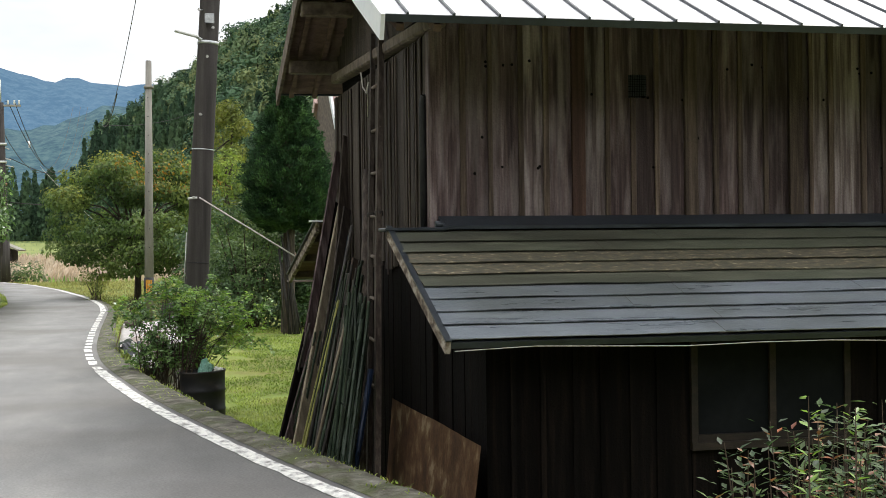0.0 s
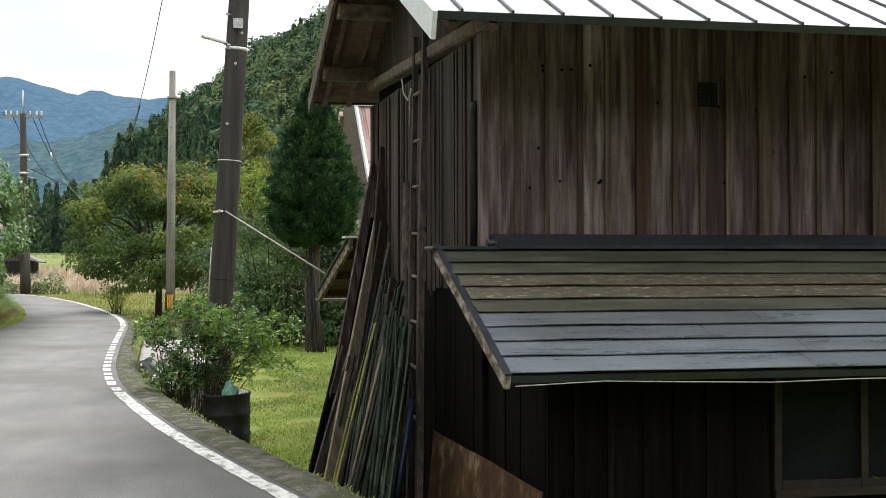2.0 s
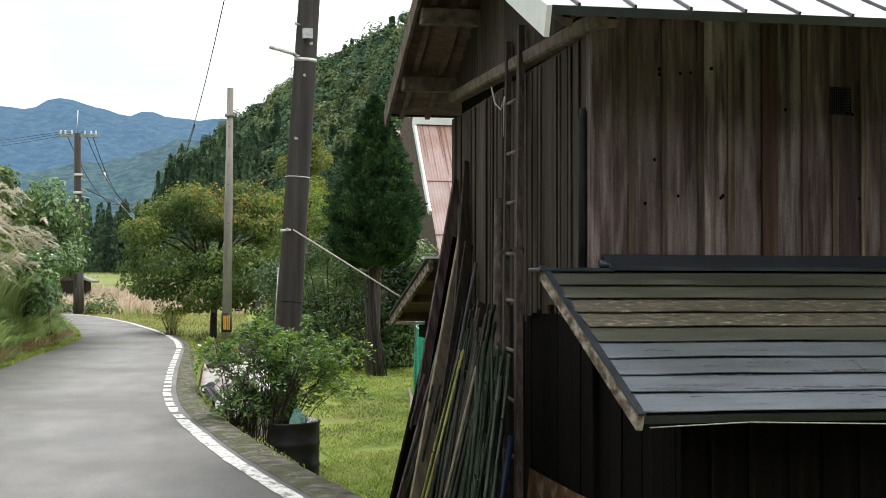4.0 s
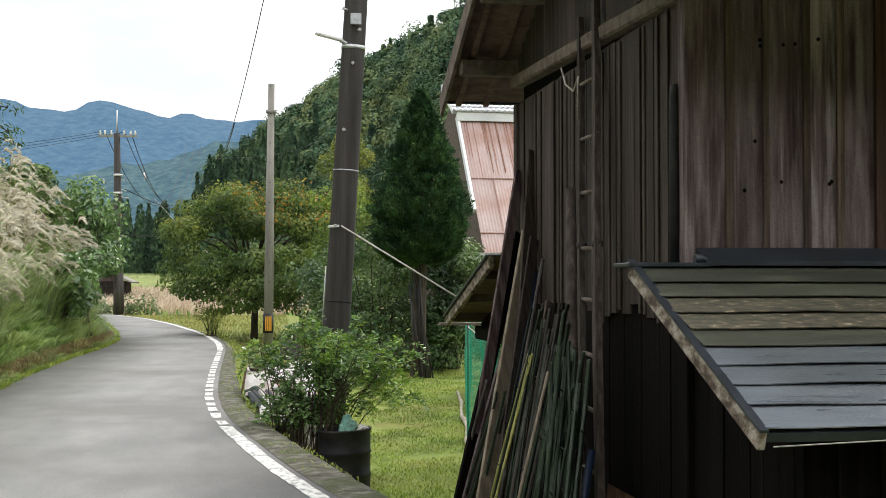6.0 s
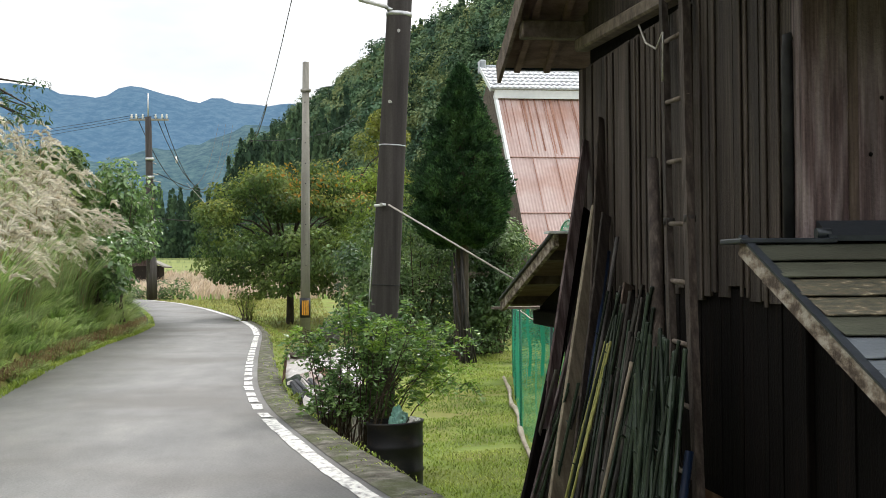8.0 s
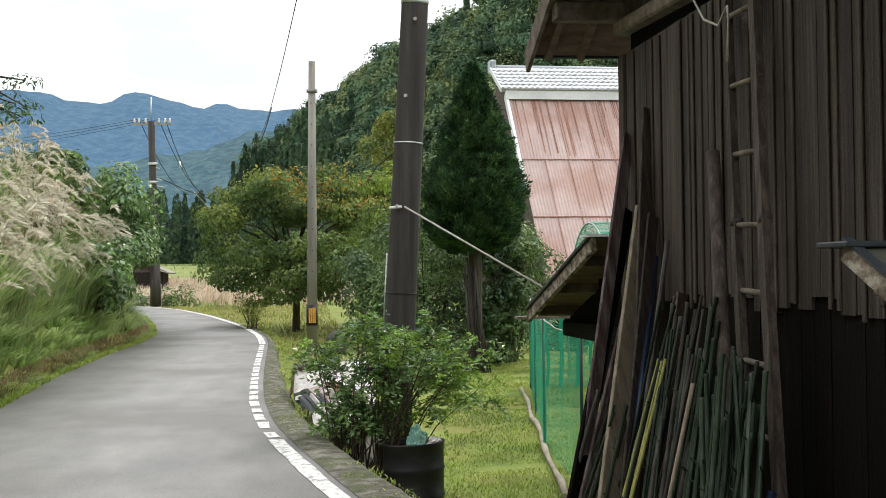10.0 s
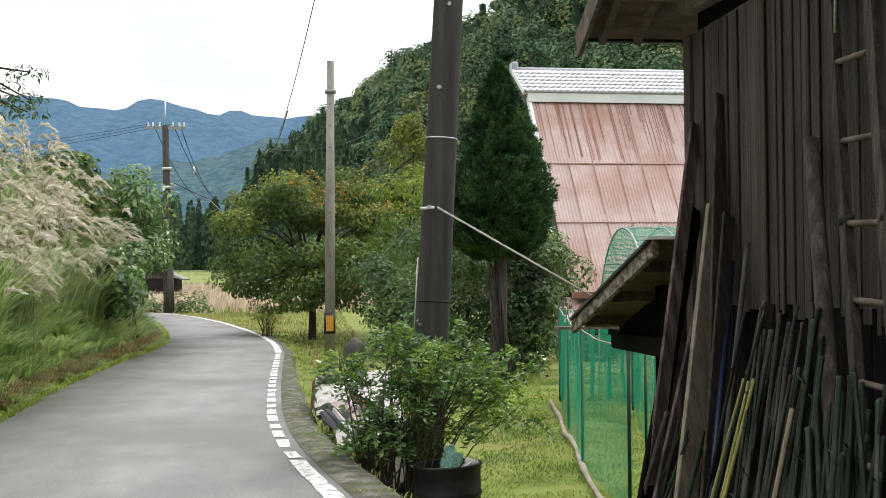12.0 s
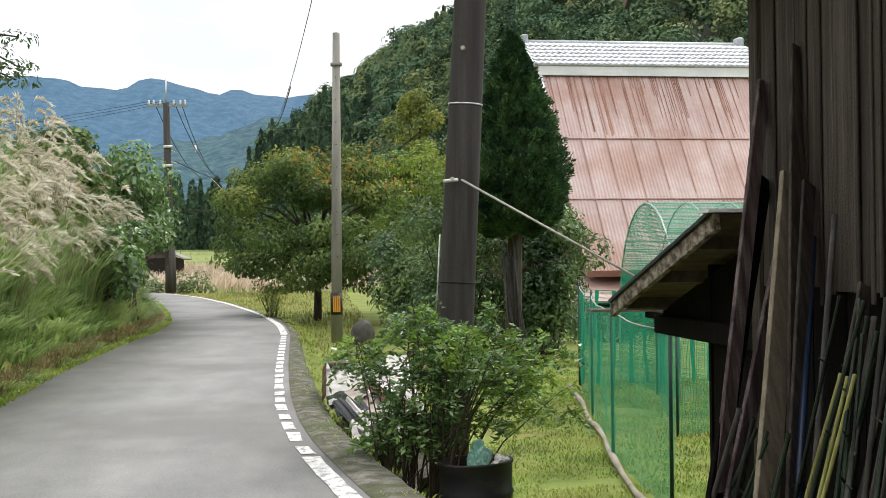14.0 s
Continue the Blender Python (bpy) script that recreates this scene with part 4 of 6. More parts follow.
for a in (-2.05, -1.72, -1.38, -1.05):
    c = Vector((0.12 + 0.137 * math.cos(a), 37.2 + 0.137 * math.sin(a), 0))
    boxpart("stripe", (-0.017, 0.017, -0.003, 0.003, 0.38, 0.74), M_yellow, plate, m=Matrix.Translation(c) @ Matrix.Rotation(a + math.pi / 2, 4, "Z"))

fx, fy = -8.2, 80.0
fpole = thing("wooden_utility_pole", "tall weathered utility pole with crossarm and insulators", "pole")
tube("shaft", [(fx, fy, -0.6), (fx - 0.08, fy, 5.0), (fx - 0.15, fy, 10.0)], [0.28, 0.22, 0.17], M_pole, fpole, 14)
tube("sleeve", [(fx, fy, 0.0), (fx, fy, 2.4)], [0.30, 0.25], M_pole, fpole, 14)
tube("mast", [(fx - 0.15, fy, 9.9), (fx - 0.15, fy, 11.3)], 0.04, M_galv, fpole, 6)
boxpart("crossarm", (fx - 1.15, fx + 0.95, fy - 0.08, fy + 0.06, 9.80, 9.90), M_pole2, fpole)
for dx in (-1.05, -0.8, -0.45, 0.25, 0.6, 0.85):
    tube("insulator", [(fx + dx, fy, 9.92), (fx + dx, fy, 10.0), (fx + dx, fy, 10.1), (fx + dx, fy, 10.16)], [0.04, 0.065, 0.04, 0.05], M_white, fpole, 8)
for z, c in ((5.35, M_rust), (4.4, M_cable), (6.6, M_galv), (7.6, M_galv)):
    tube("band", [(fx - 0.08, fy, z), (fx - 0.08, fy, z + 0.14)], 0.25, c, fpole, 12)
for z, dx in ((6.9, 0.4), (6.5, 0.55), (4.35, 0.45), (7.5, 0.3)):
    tube("fitting", [(fx, fy, z), (fx + dx, fy - 0.2, z - 0.12)], 0.03, M_plaster, fpole, 6)


def wire(name, a, b, sag, r, label, mat_=None):
    a, b = Vector(a), Vector(b)
    pts = []
    for i in range(17):
        t = i / 16
        p = a.lerp(b, t)
        p.z -= sag * 4 * t * (1 - t)
        pts.append(p)
    w = tube(name, pts, r, mat_ or M_cable, None, 5)
    return tagged(w, label, "wire", group="overhead wires")


for i, (dx, dz) in enumerate(((-0.8, 0), (0.6, 0), (0.25, 0.0))):
    wire("overhead_wire", (fx + dx, fy, 10.1 + dz), (-10.4 + 0.9 * i, 178, 20.0), 6.0, 0.022, "black power line crossing the valley to the hillside")
for i in range(3):
    wire("overhead_wire", (fx - 0.9 + 0.6 * i, fy, 10.1), (-60, 120 + 6 * i, 14), 2.0, 0.012, "thin power line running off to other poles")
wire("overhead_wire", (fx + 0.3, fy, 6.9), (3.2, 172, 16.5), 3.5, 0.022, "black service cable sagging between poles")
wire("overhead_wire", (fx + 0.3, fy, 4.4), (6.0, 110, 5.5), 0.4, 0.025, "thin cable to the hillside")
wire("overhead_wire", (0.95, 18, 9.0), (-3.6, 100, 10.6), 1.5, 0.012, "thin black cable running from the leaning pole across the valley")
wire("overhead_wire", (-1.35, 60, 8.3), (-3.55, 100, 10.5), 0.45, 0.024, "bundled black cable hanging in front of the hills")
wire("overhead_wire", (-3.6, 100, 10.6), (12, 190, 26), 2.0, 0.02, "black cable running on up to the hillside")
wire("overhead_wire", (-10.0, 125, 9.2), (-1.4, 70, 1.8), 0.2, 0.014, "pale thin stay wire over the field", M_rope)
cl = tube("cable_closure", [(-8.5, 98, 9.3), (-8.42, 98, 8.85)], 0.07, M_white, None, 8)
tagged(cl, "pale cable junction can hanging on a wire", "cable box")

# ---- things by the kerb ----


def drum_at(x, y, z0, z1, r):
    d = thing("oil_drum", "old black steel drum used as a bin, dented rim", "drum")
    prof = []
    H = z1 - z0
    for t, dr in ((0, 0), (0.02, 0.008), (0.05, 0), (0.3, 0), (0.33, 0.012), (0.36, 0), (0.63, 0), (0.66, 0.012), (0.69, 0), (0.95, 0), (0.975, 0.012), (1.0, 0.010)):
        prof.append((z0 + H * t, r + dr))
    bm = bmesh.new()
    rings = []
    for z, rr in prof + [(z1 - 0.004, r - 0.012), (z1 - 0.12, r - 0.014)]:
        rings.append([bm.verts.new((x + (rr + 0.004 * math.sin(3 * k * 0.2)) * math.cos(k * 2 * math.pi / 32), y + rr * math.sin(k * 2 * math.pi / 32), z + 0.012 * math.cos(k * 2 * math.pi / 32))) for k in range(32)])
    for a, b in zip(rings, rings[1:]):
        for k in range(32):
            bm.faces.new((a[k], a[(k + 1) % 32], b[(k + 1) % 32], b[k])).smooth = True
    part("shell", bm, M_drum, d)
    bm = bmesh.new()
    bmesh.ops.create_circle(bm, cap_ends=True, segments=32, radius=r - 0.015, matrix=Matrix.Translation((x, y, z1 - 0.1)))
    part("contents", bm, M_rust, d, "brown litter inside")
    return d


drum_at(0.96, 16.9, -0.72, 0.0, 0.275)


def crumple(name, center, size, material, seed, label, category, squash=0.6, rot=0.0):
    bm = bmesh.new()
    bmesh.ops.create_icosphere(bm, subdivisions=4, radius=1.0)
    for v in bm.verts:
        n = noise.noise(v.co * 1.5 + Vector((seed, 0, 0))) * 0.45 + abs(noise.noise(v.co * 4 + Vector((0, seed, 0)))) * 0.3
        v.co *= 1 + n - 0.1
        v.co.z *= squash
        if v.co.z < -0.45:
            v.co.z = -0.45
    bmesh.ops.transform(bm, matrix=Matrix.Translation(center) @ Matrix.Rotation(rot, 4, "Z") @ Matrix.Diagonal((*size, 1)), verts=bm.verts)
    return tagged(part(name, bm, material), label, category)


crumple("plastic_bag", (1.0, 17.02, -0.03), (0.09, 0.09, 0.16), M_teal, 4, "pale green plastic sack slumped in the drum", "bag", 0.9)
crumple("plastic_bag", (1.15, 16.86, -0.02), (0.07, 0.07, 0.08), M_tarp, 9, "whitish plastic sack on the drum rim", "bag", 0.8)


def sheet_thing(name, pts, rows, cols, material, seed, amp, label, category, thick=0.012):
    """A warped sheet spanned over four corners."""
    a, b, c, d = [Vector(p) for p in pts]
    bm = bmesh.new()
    g = []
    for j in range(rows + 1):
        row = []
        for i in range(cols + 1):
            u, v = i / cols, j / rows
            p = a.lerp(b, u).lerp(d.lerp(c, u), v)
            n = noise.noise((u * 3 + seed, v * 3, seed)) + 0.6 * abs(noise.noise((u * 8, v * 8 + seed, 1)))
            p.z += amp * n
            p.x += 0.5 * amp * noise.noise((u * 5, v * 5, seed + 9))
            row.append(bm.verts.new(p))
        g.append(row)
    for j in range(rows):
        for i in range(cols):
            bm.faces.new((g[j][i], g[j][i + 1], g[j + 1][i + 1], g[j + 1][i]))
    bmesh.ops.solidify(bm, geom=bm.faces[:], thickness=thick)
    return tagged(part(name, bm, material), label, category)


M_blacksheet = mat("black_plastic_sheet", [(0.3, (0.01, 0.012, 0.014)), (0.7, (0.03, 0.036, 0.042))], (6, 6, 6), 0.35, fine=20, bump=0.3)
M_pinkboard = mat("stained_pale_board", [(0.3, (0.30, 0.21, 0.17)), (0.5, (0.5, 0.42, 0.36)), (0.7, (0.66, 0.62, 0.58))], (3, 3, 3), 0.75, fine=30, bump=0.3)
M_net_dark = mat("dark_green_tarpaulin", [(0.3, (0.02, 0.035, 0.022)), (0.6, (0.05, 0.08, 0.045))], (6, 6, 6), 0.6, fine=30, bump=0.3)
crumple("earth_heap", (0.36, 20.5, -0.45), (0.5, 2.3, 0.75), M_verge, 2, "low heap of earth and junk below the kerb", "heap", 0.7)
sheet_thing("plastic_sheet", [(-0.14, 20.1, 0.10), (0.75, 20.0, 0.16), (0.8, 22.6, 0.38), (-0.16, 22.8, 0.30)], 24, 18, M_tarp, 3.3, 0.05, "crumpled dirty white plastic sheet over a heap", "plastic sheet")
sheet_thing("plastic_sheet", [(0.06, 18.7, -0.06), (0.72, 18.5, 0.02), (0.78, 20.1, 0.2), (0.1, 20.2, 0.14)], 20, 16, M_tarp, 7.1, 0.05, "torn white plastic sheet spread on the heap", "plastic sheet")
sheet_thing("board", [(0.02, 20.3, 0.20), (0.36, 18.9, 0.02), (0.46, 19.0, 0.05), (0.16, 20.4, 0.24)], 6, 4, M_pinkboard, 2.5, 0.014, "stained pale board lying across the heap", "board")
sheet_thing("board", [(0.20, 20.5, 0.26), (0.52, 19.3, 0.08), (0.64, 19.4, 0.11), (0.34, 20.6, 0.28)], 6, 4, M_rust, 5.5, 0.014, "brown rotten board lying on the heap", "board")
for x, wide_, mt, lb in ((-0.10, 0.10, M_blacksheet, "black plastic sheet hanging off the heap"), (0.01, 0.05, M_tarp, "narrow white plastic strip folded over the heap"),
                         (0.07, 0.09, M_blacksheet, "black plastic sheet bunched under the pale boards"), (0.17, 0.05, M_pinkboard, "stained pale strip of board on the heap")):
    sheet_thing("plastic_sheet", [(x, 19.9, 0.14), (x + 0.30, 18.55, -0.10), (x + 0.30 + wide_, 18.6, -0.06), (x + wide_, 20.0, 0.19)], 10, 4, mt, x * 9 + 3, 0.025, lb, "plastic sheet")
sheet_thing("plastic_sheet", [(-0.16, 20.6, 0.10), (-0.05, 19.7, 0.02), (0.25, 19.9, 0.19), (0.2, 20.5, 0.23)], 10, 8, M_net_dark, 4.4, 0.05, "dark green tarpaulin crumpled at the heap's edge", "tarpaulin")
sheet_thing("board", [(-0.2, 20.5, 0.05), (-0.19, 22.6, 0.24), (-0.14, 22.6, 0.36), (-0.15, 20.5, 0.18)], 4, 3, M_rust, 4.5, 0.015, "reddish rusty sheet edging the heap", "metal sheet")
tube("flower_pot", [(0.02, 22.2, 0.29), (0.02, 22.2, 0.36), (0.02, 22.2, 0.37)], [0.12, 0.15, 0.13], M_beam, None, 14)
tagged(bpy.data.objects["flower_pot"], "shallow brown bowl lying on the heap", "bowl")

bm = bmesh.new()
bmesh.ops.create_icosphere(bm, subdivisions=4, radius=1.0)
for v in bm.verts:
    v.co *= 1 + 0.12 * noise.noise(v.co * 2.2)
    v.co.z = max(v.co.z, -0.6)
bmesh.ops.transform(bm, matrix=Matrix.Translation((0.68, 36.6, -0.12)) @ Matrix.Diagonal((0.26, 0.16, 0.34, 1)), verts=bm.verts)
tagged(part("standing_stone", bm, M_stone, smooth=True), "rounded grey stone marker standing in the grass", "stone")

# ---- things leaning on the gable ----
sheet_thing("rusty_sheet", [(2.30, 8.05, LAWN), (2.34, 11.42, LAWN), (2.43, 11.46, 0.17), (2.41, 8.0, 0.235)], 8, 14, M_rust, 2.2, 0.012, "rusty iron sheet leaning against the lower wall", "metal sheet")

ladder = thing("ladder", "weathered wooden pole ladder leaning against the gable", "ladder")
RL0, RL1 = Vector((2.11, 10.80, -0.70)), Vector((2.36, 11.93, 3.0))
RR0, RR1 = Vector((2.11, 10.38, -0.70)), Vector((2.36, 11.47, 3.0))


def rail(foot, top, w, t):
    """A flat ladder rail, its broad side to the lane."""
    d = (top - foot).normalized()
    v = (Vector((0, 1, 0)) - d * d.y).normalized()
    m = Matrix((v.cross(d), v, d)).transposed().to_4x4()
    m.translation = foot
    bm = bmesh.new()
    rings = []
    for i in range(13):
        q = i / 12
        c = Vector((0.004 * math.sin(q * 9), 0.01 * math.sin(q * 5 + w * 50), (top - foot).length * q))
        h = w / 2 * (1.06 - 0.12 * q + 0.03 * math.sin(q * 17))
        rings.append([bm.verts.new(m @ (c + Vector(o))) for o in ((-t / 2, -h, 0), (t / 2, -h, 0), (t / 2, h, 0), (-t / 2, h, 0))])
    bm.faces.new(rings[0][::-1]), bm.faces.new(rings[-1])
    for p, q in zip(rings, rings[1:]):
        for k in range(4):
            bm.faces.new((p[k], p[(k + 1) % 4], q[(k + 1) % 4], q[k]))
    return part("rail", bm, M_gable, ladder)


rail(RL0, RL1 + (RL1 - RL0) * 0.11, 0.07, 0.04)
rail(RR0, RR1 + (RR1 - RR0) * 0.12, 0.085, 0.045)
for z in (0.33, 0.70, 1.04, 1.39, 1.73, 2.11, 2.49, 2.89):
    t = (z + 0.70) / 3.70
    tube("rung", [RL0.lerp(RL1, t) + Vector((0, 0.03, 0.015)), RR0.lerp(RR1, t) + Vector((0, -0.03, 0))], 0.015, M_beam, ladder, 8)
for s in (0, 1):
    a = RL0.lerp(RL1, 0.665) if s else RR0.lerp(RR1, 0.665)
    tube("lashing", [a + Vector((0, 0, -0.02)), a + Vector((0, 0, 0.02))], 0.037, M_pipe, ladder, 10, "wire lashing round the rail")
tube("loose_rope", [(2.34, 12.5, 3.12), (2.31, 12.2, 2.95), (2.30, 11.9, 2.86), (2.29, 11.7, 2.93), (2.27, 11.62, 2.86), (2.27, 11.64, 2.62)], 0.007, M_rope, None, 5)
tagged(bpy.data.objects["loose_rope"], "thin pale rope draped by the ladder", "rope")
post = tube("round_post", [(2.12, 11.02, -0.70), (2.23, 11.64, 0.92), (2.33, 12.13, 2.18)], [0.048, 0.045, 0.038], M_gable, None, 12)
tagged(post, "grey round timber post leaning on the wall", "post")


def plank_between(name, top, foot, w, t, material, label):
    """A board from its foot to its top, its broad side to the camera's road."""
    top, foot = Vector(top), Vector(foot)
    d = (top - foot).normalized()
    s = Vector((-0.8, -0.6, 0)).normalized()
    s = (s - d * s.dot(d)).normalized()
    n = d.cross(s)
    m = Matrix((s, n, d)).transposed().to_4x4()
    m.translation = foot
    bm = box(bmesh.new(), -w / 2, w / 2, -t / 2, t / 2, 0, (top - foot).length, m=m, bevel=0.004)
    return tagged(part(name, bm, material), label, "plank", group="planks leaning on the gable")


for top, foot, w, t, mt, lb in (
        ((2.33, 14.22, 1.95), (1.56, 13.25, -0.72), 0.12, 0.03, M_black, "dark rotten plank leaning at the barn corner"),
        ((2.35, 14.25, 2.50), (1.66, 13.35, -0.72), 0.11, 0.025, M_wood, "long dark plank leaning on the gable"),
        ((2.38, 13.75, 2.62), (2.02, 12.95, -0.72), 0.15, 0.02, M_gable, "tall grey plank leaning on the gable"),
        ((2.35, 13.82, 1.93), (1.66, 12.55, -0.72), 0.17, 0.03, M_plank, "pale broad plank leaning on the gable"),
        ((2.33, 13.50, 1.88), (1.74, 12.35, -0.72), 0.10, 0.02, M_gable, "narrow grey plank leaning on the gable"),
        ((2.30, 12.72, 1.37), (1.80, 11.95, -0.72), 0.09, 0.02, M_batten, "short brown plank leaning on the wall"),
        ((2.34, 13.95, 1.55), (1.60, 13.25, -0.72), 0.12, 0.025, M_wood, "dark brown plank leaning on the gable")):
    plank_between("plank", top, foot, w, t, mt, lb)


def bamboo(top, foot, r, material, label, group):
    top, foot = Vector(top), Vector(foot)
    L = (top - foot).length
    n = max(4, int(L / 0.28))
    path, rad = [], []
    bend = Vector((random.uniform(-0.02, 0.02), random.uniform(-0.03, 0.03), 0))
    for i in range(n + 1):
        t = i / n
        c = foot.lerp(top, t) + bend * math.sin(math.pi * t)
        rr = r * (1.08 - 0.2 * t)
        for dt, k in ((-0.012, 1.0), (0.0, 1.22), (0.012, 1.0)):
            tt = min(max(t + dt / L * 1.0, 0), 1)
            path.append(c + (top - foot) * (dt / L))
            rad.append(rr * k)
    parts = [(path, rad, 7)]
    for i in range(1, n if material is M_bamboo else 0):      # stubs of cut side shoots at the nodes
        if random.random() < 0.6:
            c = foot.lerp(top, i / n)
            a = random.uniform(1.8, 4.6)
            d = Vector((math.cos(a), math.sin(a), 0.7))
            parts.append(([c, c + d * random.uniform(0.025, 0.05)], [0.006, 0.004], 5))
    return tagged(tubes("bamboo_pole", parts, material), label, "bamboo pole", group=group)


random.seed(31)
for i in range(34):                     # dark green bundle below the ladder
    yt = random.uniform(10.65, 11.45)
    zt = random.uniform(0.70, 1.15)
    xt = random.uniform(1.98, 2.14)
    bamboo((xt, yt, zt), (random.uniform(1.72, 1.92), yt - random.uniform(0.1, 0.7), -0.72), random.uniform(0.010, 0.017), M_bamboo, "dark green bamboo pole leaning in a bundle", "bamboo poles by the ladder")
for i in range(26):                     # grey and brown sticks
    yt = random.uniform(11.7, 12.65)
    zt = random.uniform(1.0, 1.36)
    bamboo((random.uniform(2.12, 2.26), yt, zt), (random.uniform(1.70, 1.84), yt + random.uniform(-0.45, 0.35), -0.72), random.uniform(0.009, 0.016), random.choice((M_pipe, M_pipe, M_pipe, M_bamboo)), "greyed cane stacked against the wall", "canes against the wall")
for yt, yb in ((12.46, 12.62), (12.30, 12.6), (12.38, 12.5)):
    bamboo((2.08, yt, random.uniform(0.9, 1.0)), (1.68, yb, -0.72), 0.011, M_bamboo_y, "yellow-green bamboo pole in the stack", "yellow bamboo poles")
for i in range(18):                     # short dark canes at the far corner
    yt = random.uniform(12.8, 13.7)
    zt = random.uniform(0.2, 0.75)
    bamboo((random.uniform(1.92, 2.08), yt, zt), (random.uniform(1.60, 1.75), yt + random.uniform(0.1, 0.6), -0.72), random.uniform(0.008, 0.016), random.choice((M_bamboo, M_pipe, M_bamboo)), "thin dark cane leaning near the corner", "canes at the corner")
for top, foot, r in (((2.09, 11.77, 0.90), (1.66, 11.58, -0.72), 0.013), ((2.33, 13.15, 1.70), (1.66, 12.0, -0.72), 0.016)):
    tagged(tube("thin_pole", [foot, top], r, M_plank if r < 0.015 else M_pipe, None, 8), "thin pale pole leaning on the wall", "pole", group="thin poles on the gable")
tagged(tube("blue_pipe", [(1.70, 12.2, -0.72), (2.33, 13.45, 1.60)], 0.02, M_blue, None, 10), "dark blue plastic pipe among the planks", "pipe")
tagged(tube("blue_pipe", [(1.88, 10.42, -0.72), (2.12, 10.62, 0.5)], 0.025, M_blue, None, 10), "dark blue plastic pipe by the rusty sheet", "pipe")

# ---- net fence, log, greenhouse ----
M_net = bpy.data.materials.new("green_garden_net")
M_net.use_nodes = True
nn, nl = M_net.node_tree.nodes, M_net.node_tree.links
nb = nn["Principled BSDF"]
nb.inputs["Base Color"].default_value, nb.inputs["Roughness"].default_value = (0.015, 0.25, 0.155, 1), 0.6
tcn = nn.new("ShaderNodeTexCoord")
sepn = nn.new("ShaderNodeSeparateXYZ")
nl.new(tcn.outputs["Object"], sepn.inputs["Vector"])
outs = []
for axis, period in (("Z", 0.02), ("Y", 0.02)):
    f = nn.new("ShaderNodeMath")
    f.operation = "DIVIDE"
    nl.new(sepn.outputs[axis], f.inputs[0])
    f.inputs[1].default_value = period
    g = nn.new("ShaderNodeMath")
    g.operation = "FRACT"
    nl.new(f.outputs["Value"], g.inputs[0])
    h = nn.new("ShaderNodeMath")
    h.operation = "LESS_THAN"
    nl.new(g.outputs["Value"], h.inputs[0])
    h.inputs[1].default_value = 0.24
    outs.append(h)
mxn = nn.new("ShaderNodeMath")
mxn.operation = "MAXIMUM"
nl.new(outs[0].outputs["Value"], mxn.inputs[0])
nl.new(outs[1].outputs["Value"], mxn.inputs[1])
trn = nn.new("ShaderNodeBsdfTransparent")
tln = nn.new("ShaderNodeBsdfTranslucent")
tln.inputs["Color"].default_value = (0.02, 0.34, 0.21, 1)
m0 = nn.new("ShaderNodeMixShader")
m0.inputs["Fac"].default_value = 0.4
nl.new(nb.outputs["BSDF"], m0.inputs[1])
nl.new(tln.outputs["BSDF"], m0.inputs[2])
m1 = nn.new("ShaderNodeMixShader")
nl.new(mxn.outputs["Value"], m1.inputs["Fac"])
nl.new(trn.outputs["BSDF"], m1.inputs[1])
nl.new(m0.outputs["Shader"], m1.inputs[2])
nl.new(m1.outputs["Shader"], nn["Material Output"].inputs["Surface"])
M_post = mat("dark_green_post", [(0.3, (0.012, 0.04, 0.03)), (0.6, (0.02, 0.07, 0.05))], (8, 8, 2), 0.5, fine=20, bump=0.05)


def net_fence(points, height, label, sag=0.05):
    fence = thing("net_fence", label, "fence")
    for (x, y) in points:
        z = ground_z(x, y)
        tube("post", [(x, y, z - 0.05), (x, y, z + height + 0.06)], 0.017, M_post, fence, 8)
    for (xa, ya), (xb, yb) in zip(points, points[1:]):
        n = 26
        V, F = [], []
        for i in range(n + 1):
            t = i / n
            x, y = xa + (xb - xa) * t, ya + (yb - ya) * t
            z0 = ground_z(x, y)
            zt = z0 + height - sag * 4 * t * (1 - t)
            for j in range(13):
                s = j / 12
                off = 0.03 * math.sin(t * 23 + s * 2) * (0.3 + 0.7 * math.sin(math.pi * s)) + 0.04 * noise.noise((t * 4, s * 3, xa))
                V.append((x + off, y, z0 + 0.01 + (zt - z0) * s))
        for i in range(n):
            for j in range(12):
                o = i * 13 + j
                F.append((o, o + 1, o + 14, o + 13))
        raw("net", V, F, M_net, fence, True)
        tube("top_rope", [(V[i * 13 + 12][0], V[i * 13 + 12][1], V[i * 13 + 12][2]) for i in range(0, n + 1, 2)], 0.007, M_rope, fence, 5)
    return fence


net_fence([(2.68, 17.75), (2.82, 20.7), (3.3, 24.2), (3.85, 27.9)], 1.55, "green net fence on thin dark posts across the lawn", 0.06)
net_fence([(3.85, 28.0), (6.5, 28.2)], 1.5, "green net fence along the back of the plot", 0.05)
net_fence([(4.75, 26.6), (3.9, 22.2), (4.9, 22.9), (6.4, 23.3)], 1.35, "drooping green net inside the plot", 0.12)
lg = []
for i in range(14):
    t = i / 13
    x, y = 2.40 + (3.62 - 2.40) * t + 0.02 * math.sin(i * 1.3), 17.2 + 10.3 * t
    lg.append((x, y, ground_z(x, y) + 0.05 + 0.02 * math.sin(i * 2.1)))
tagged(tube("fallen_log", lg, [0.032 + 0.008 * math.sin(i * 1.9) for i in range(14)], M_log, None, 9), "long bleached log lying along the net fence", "log")

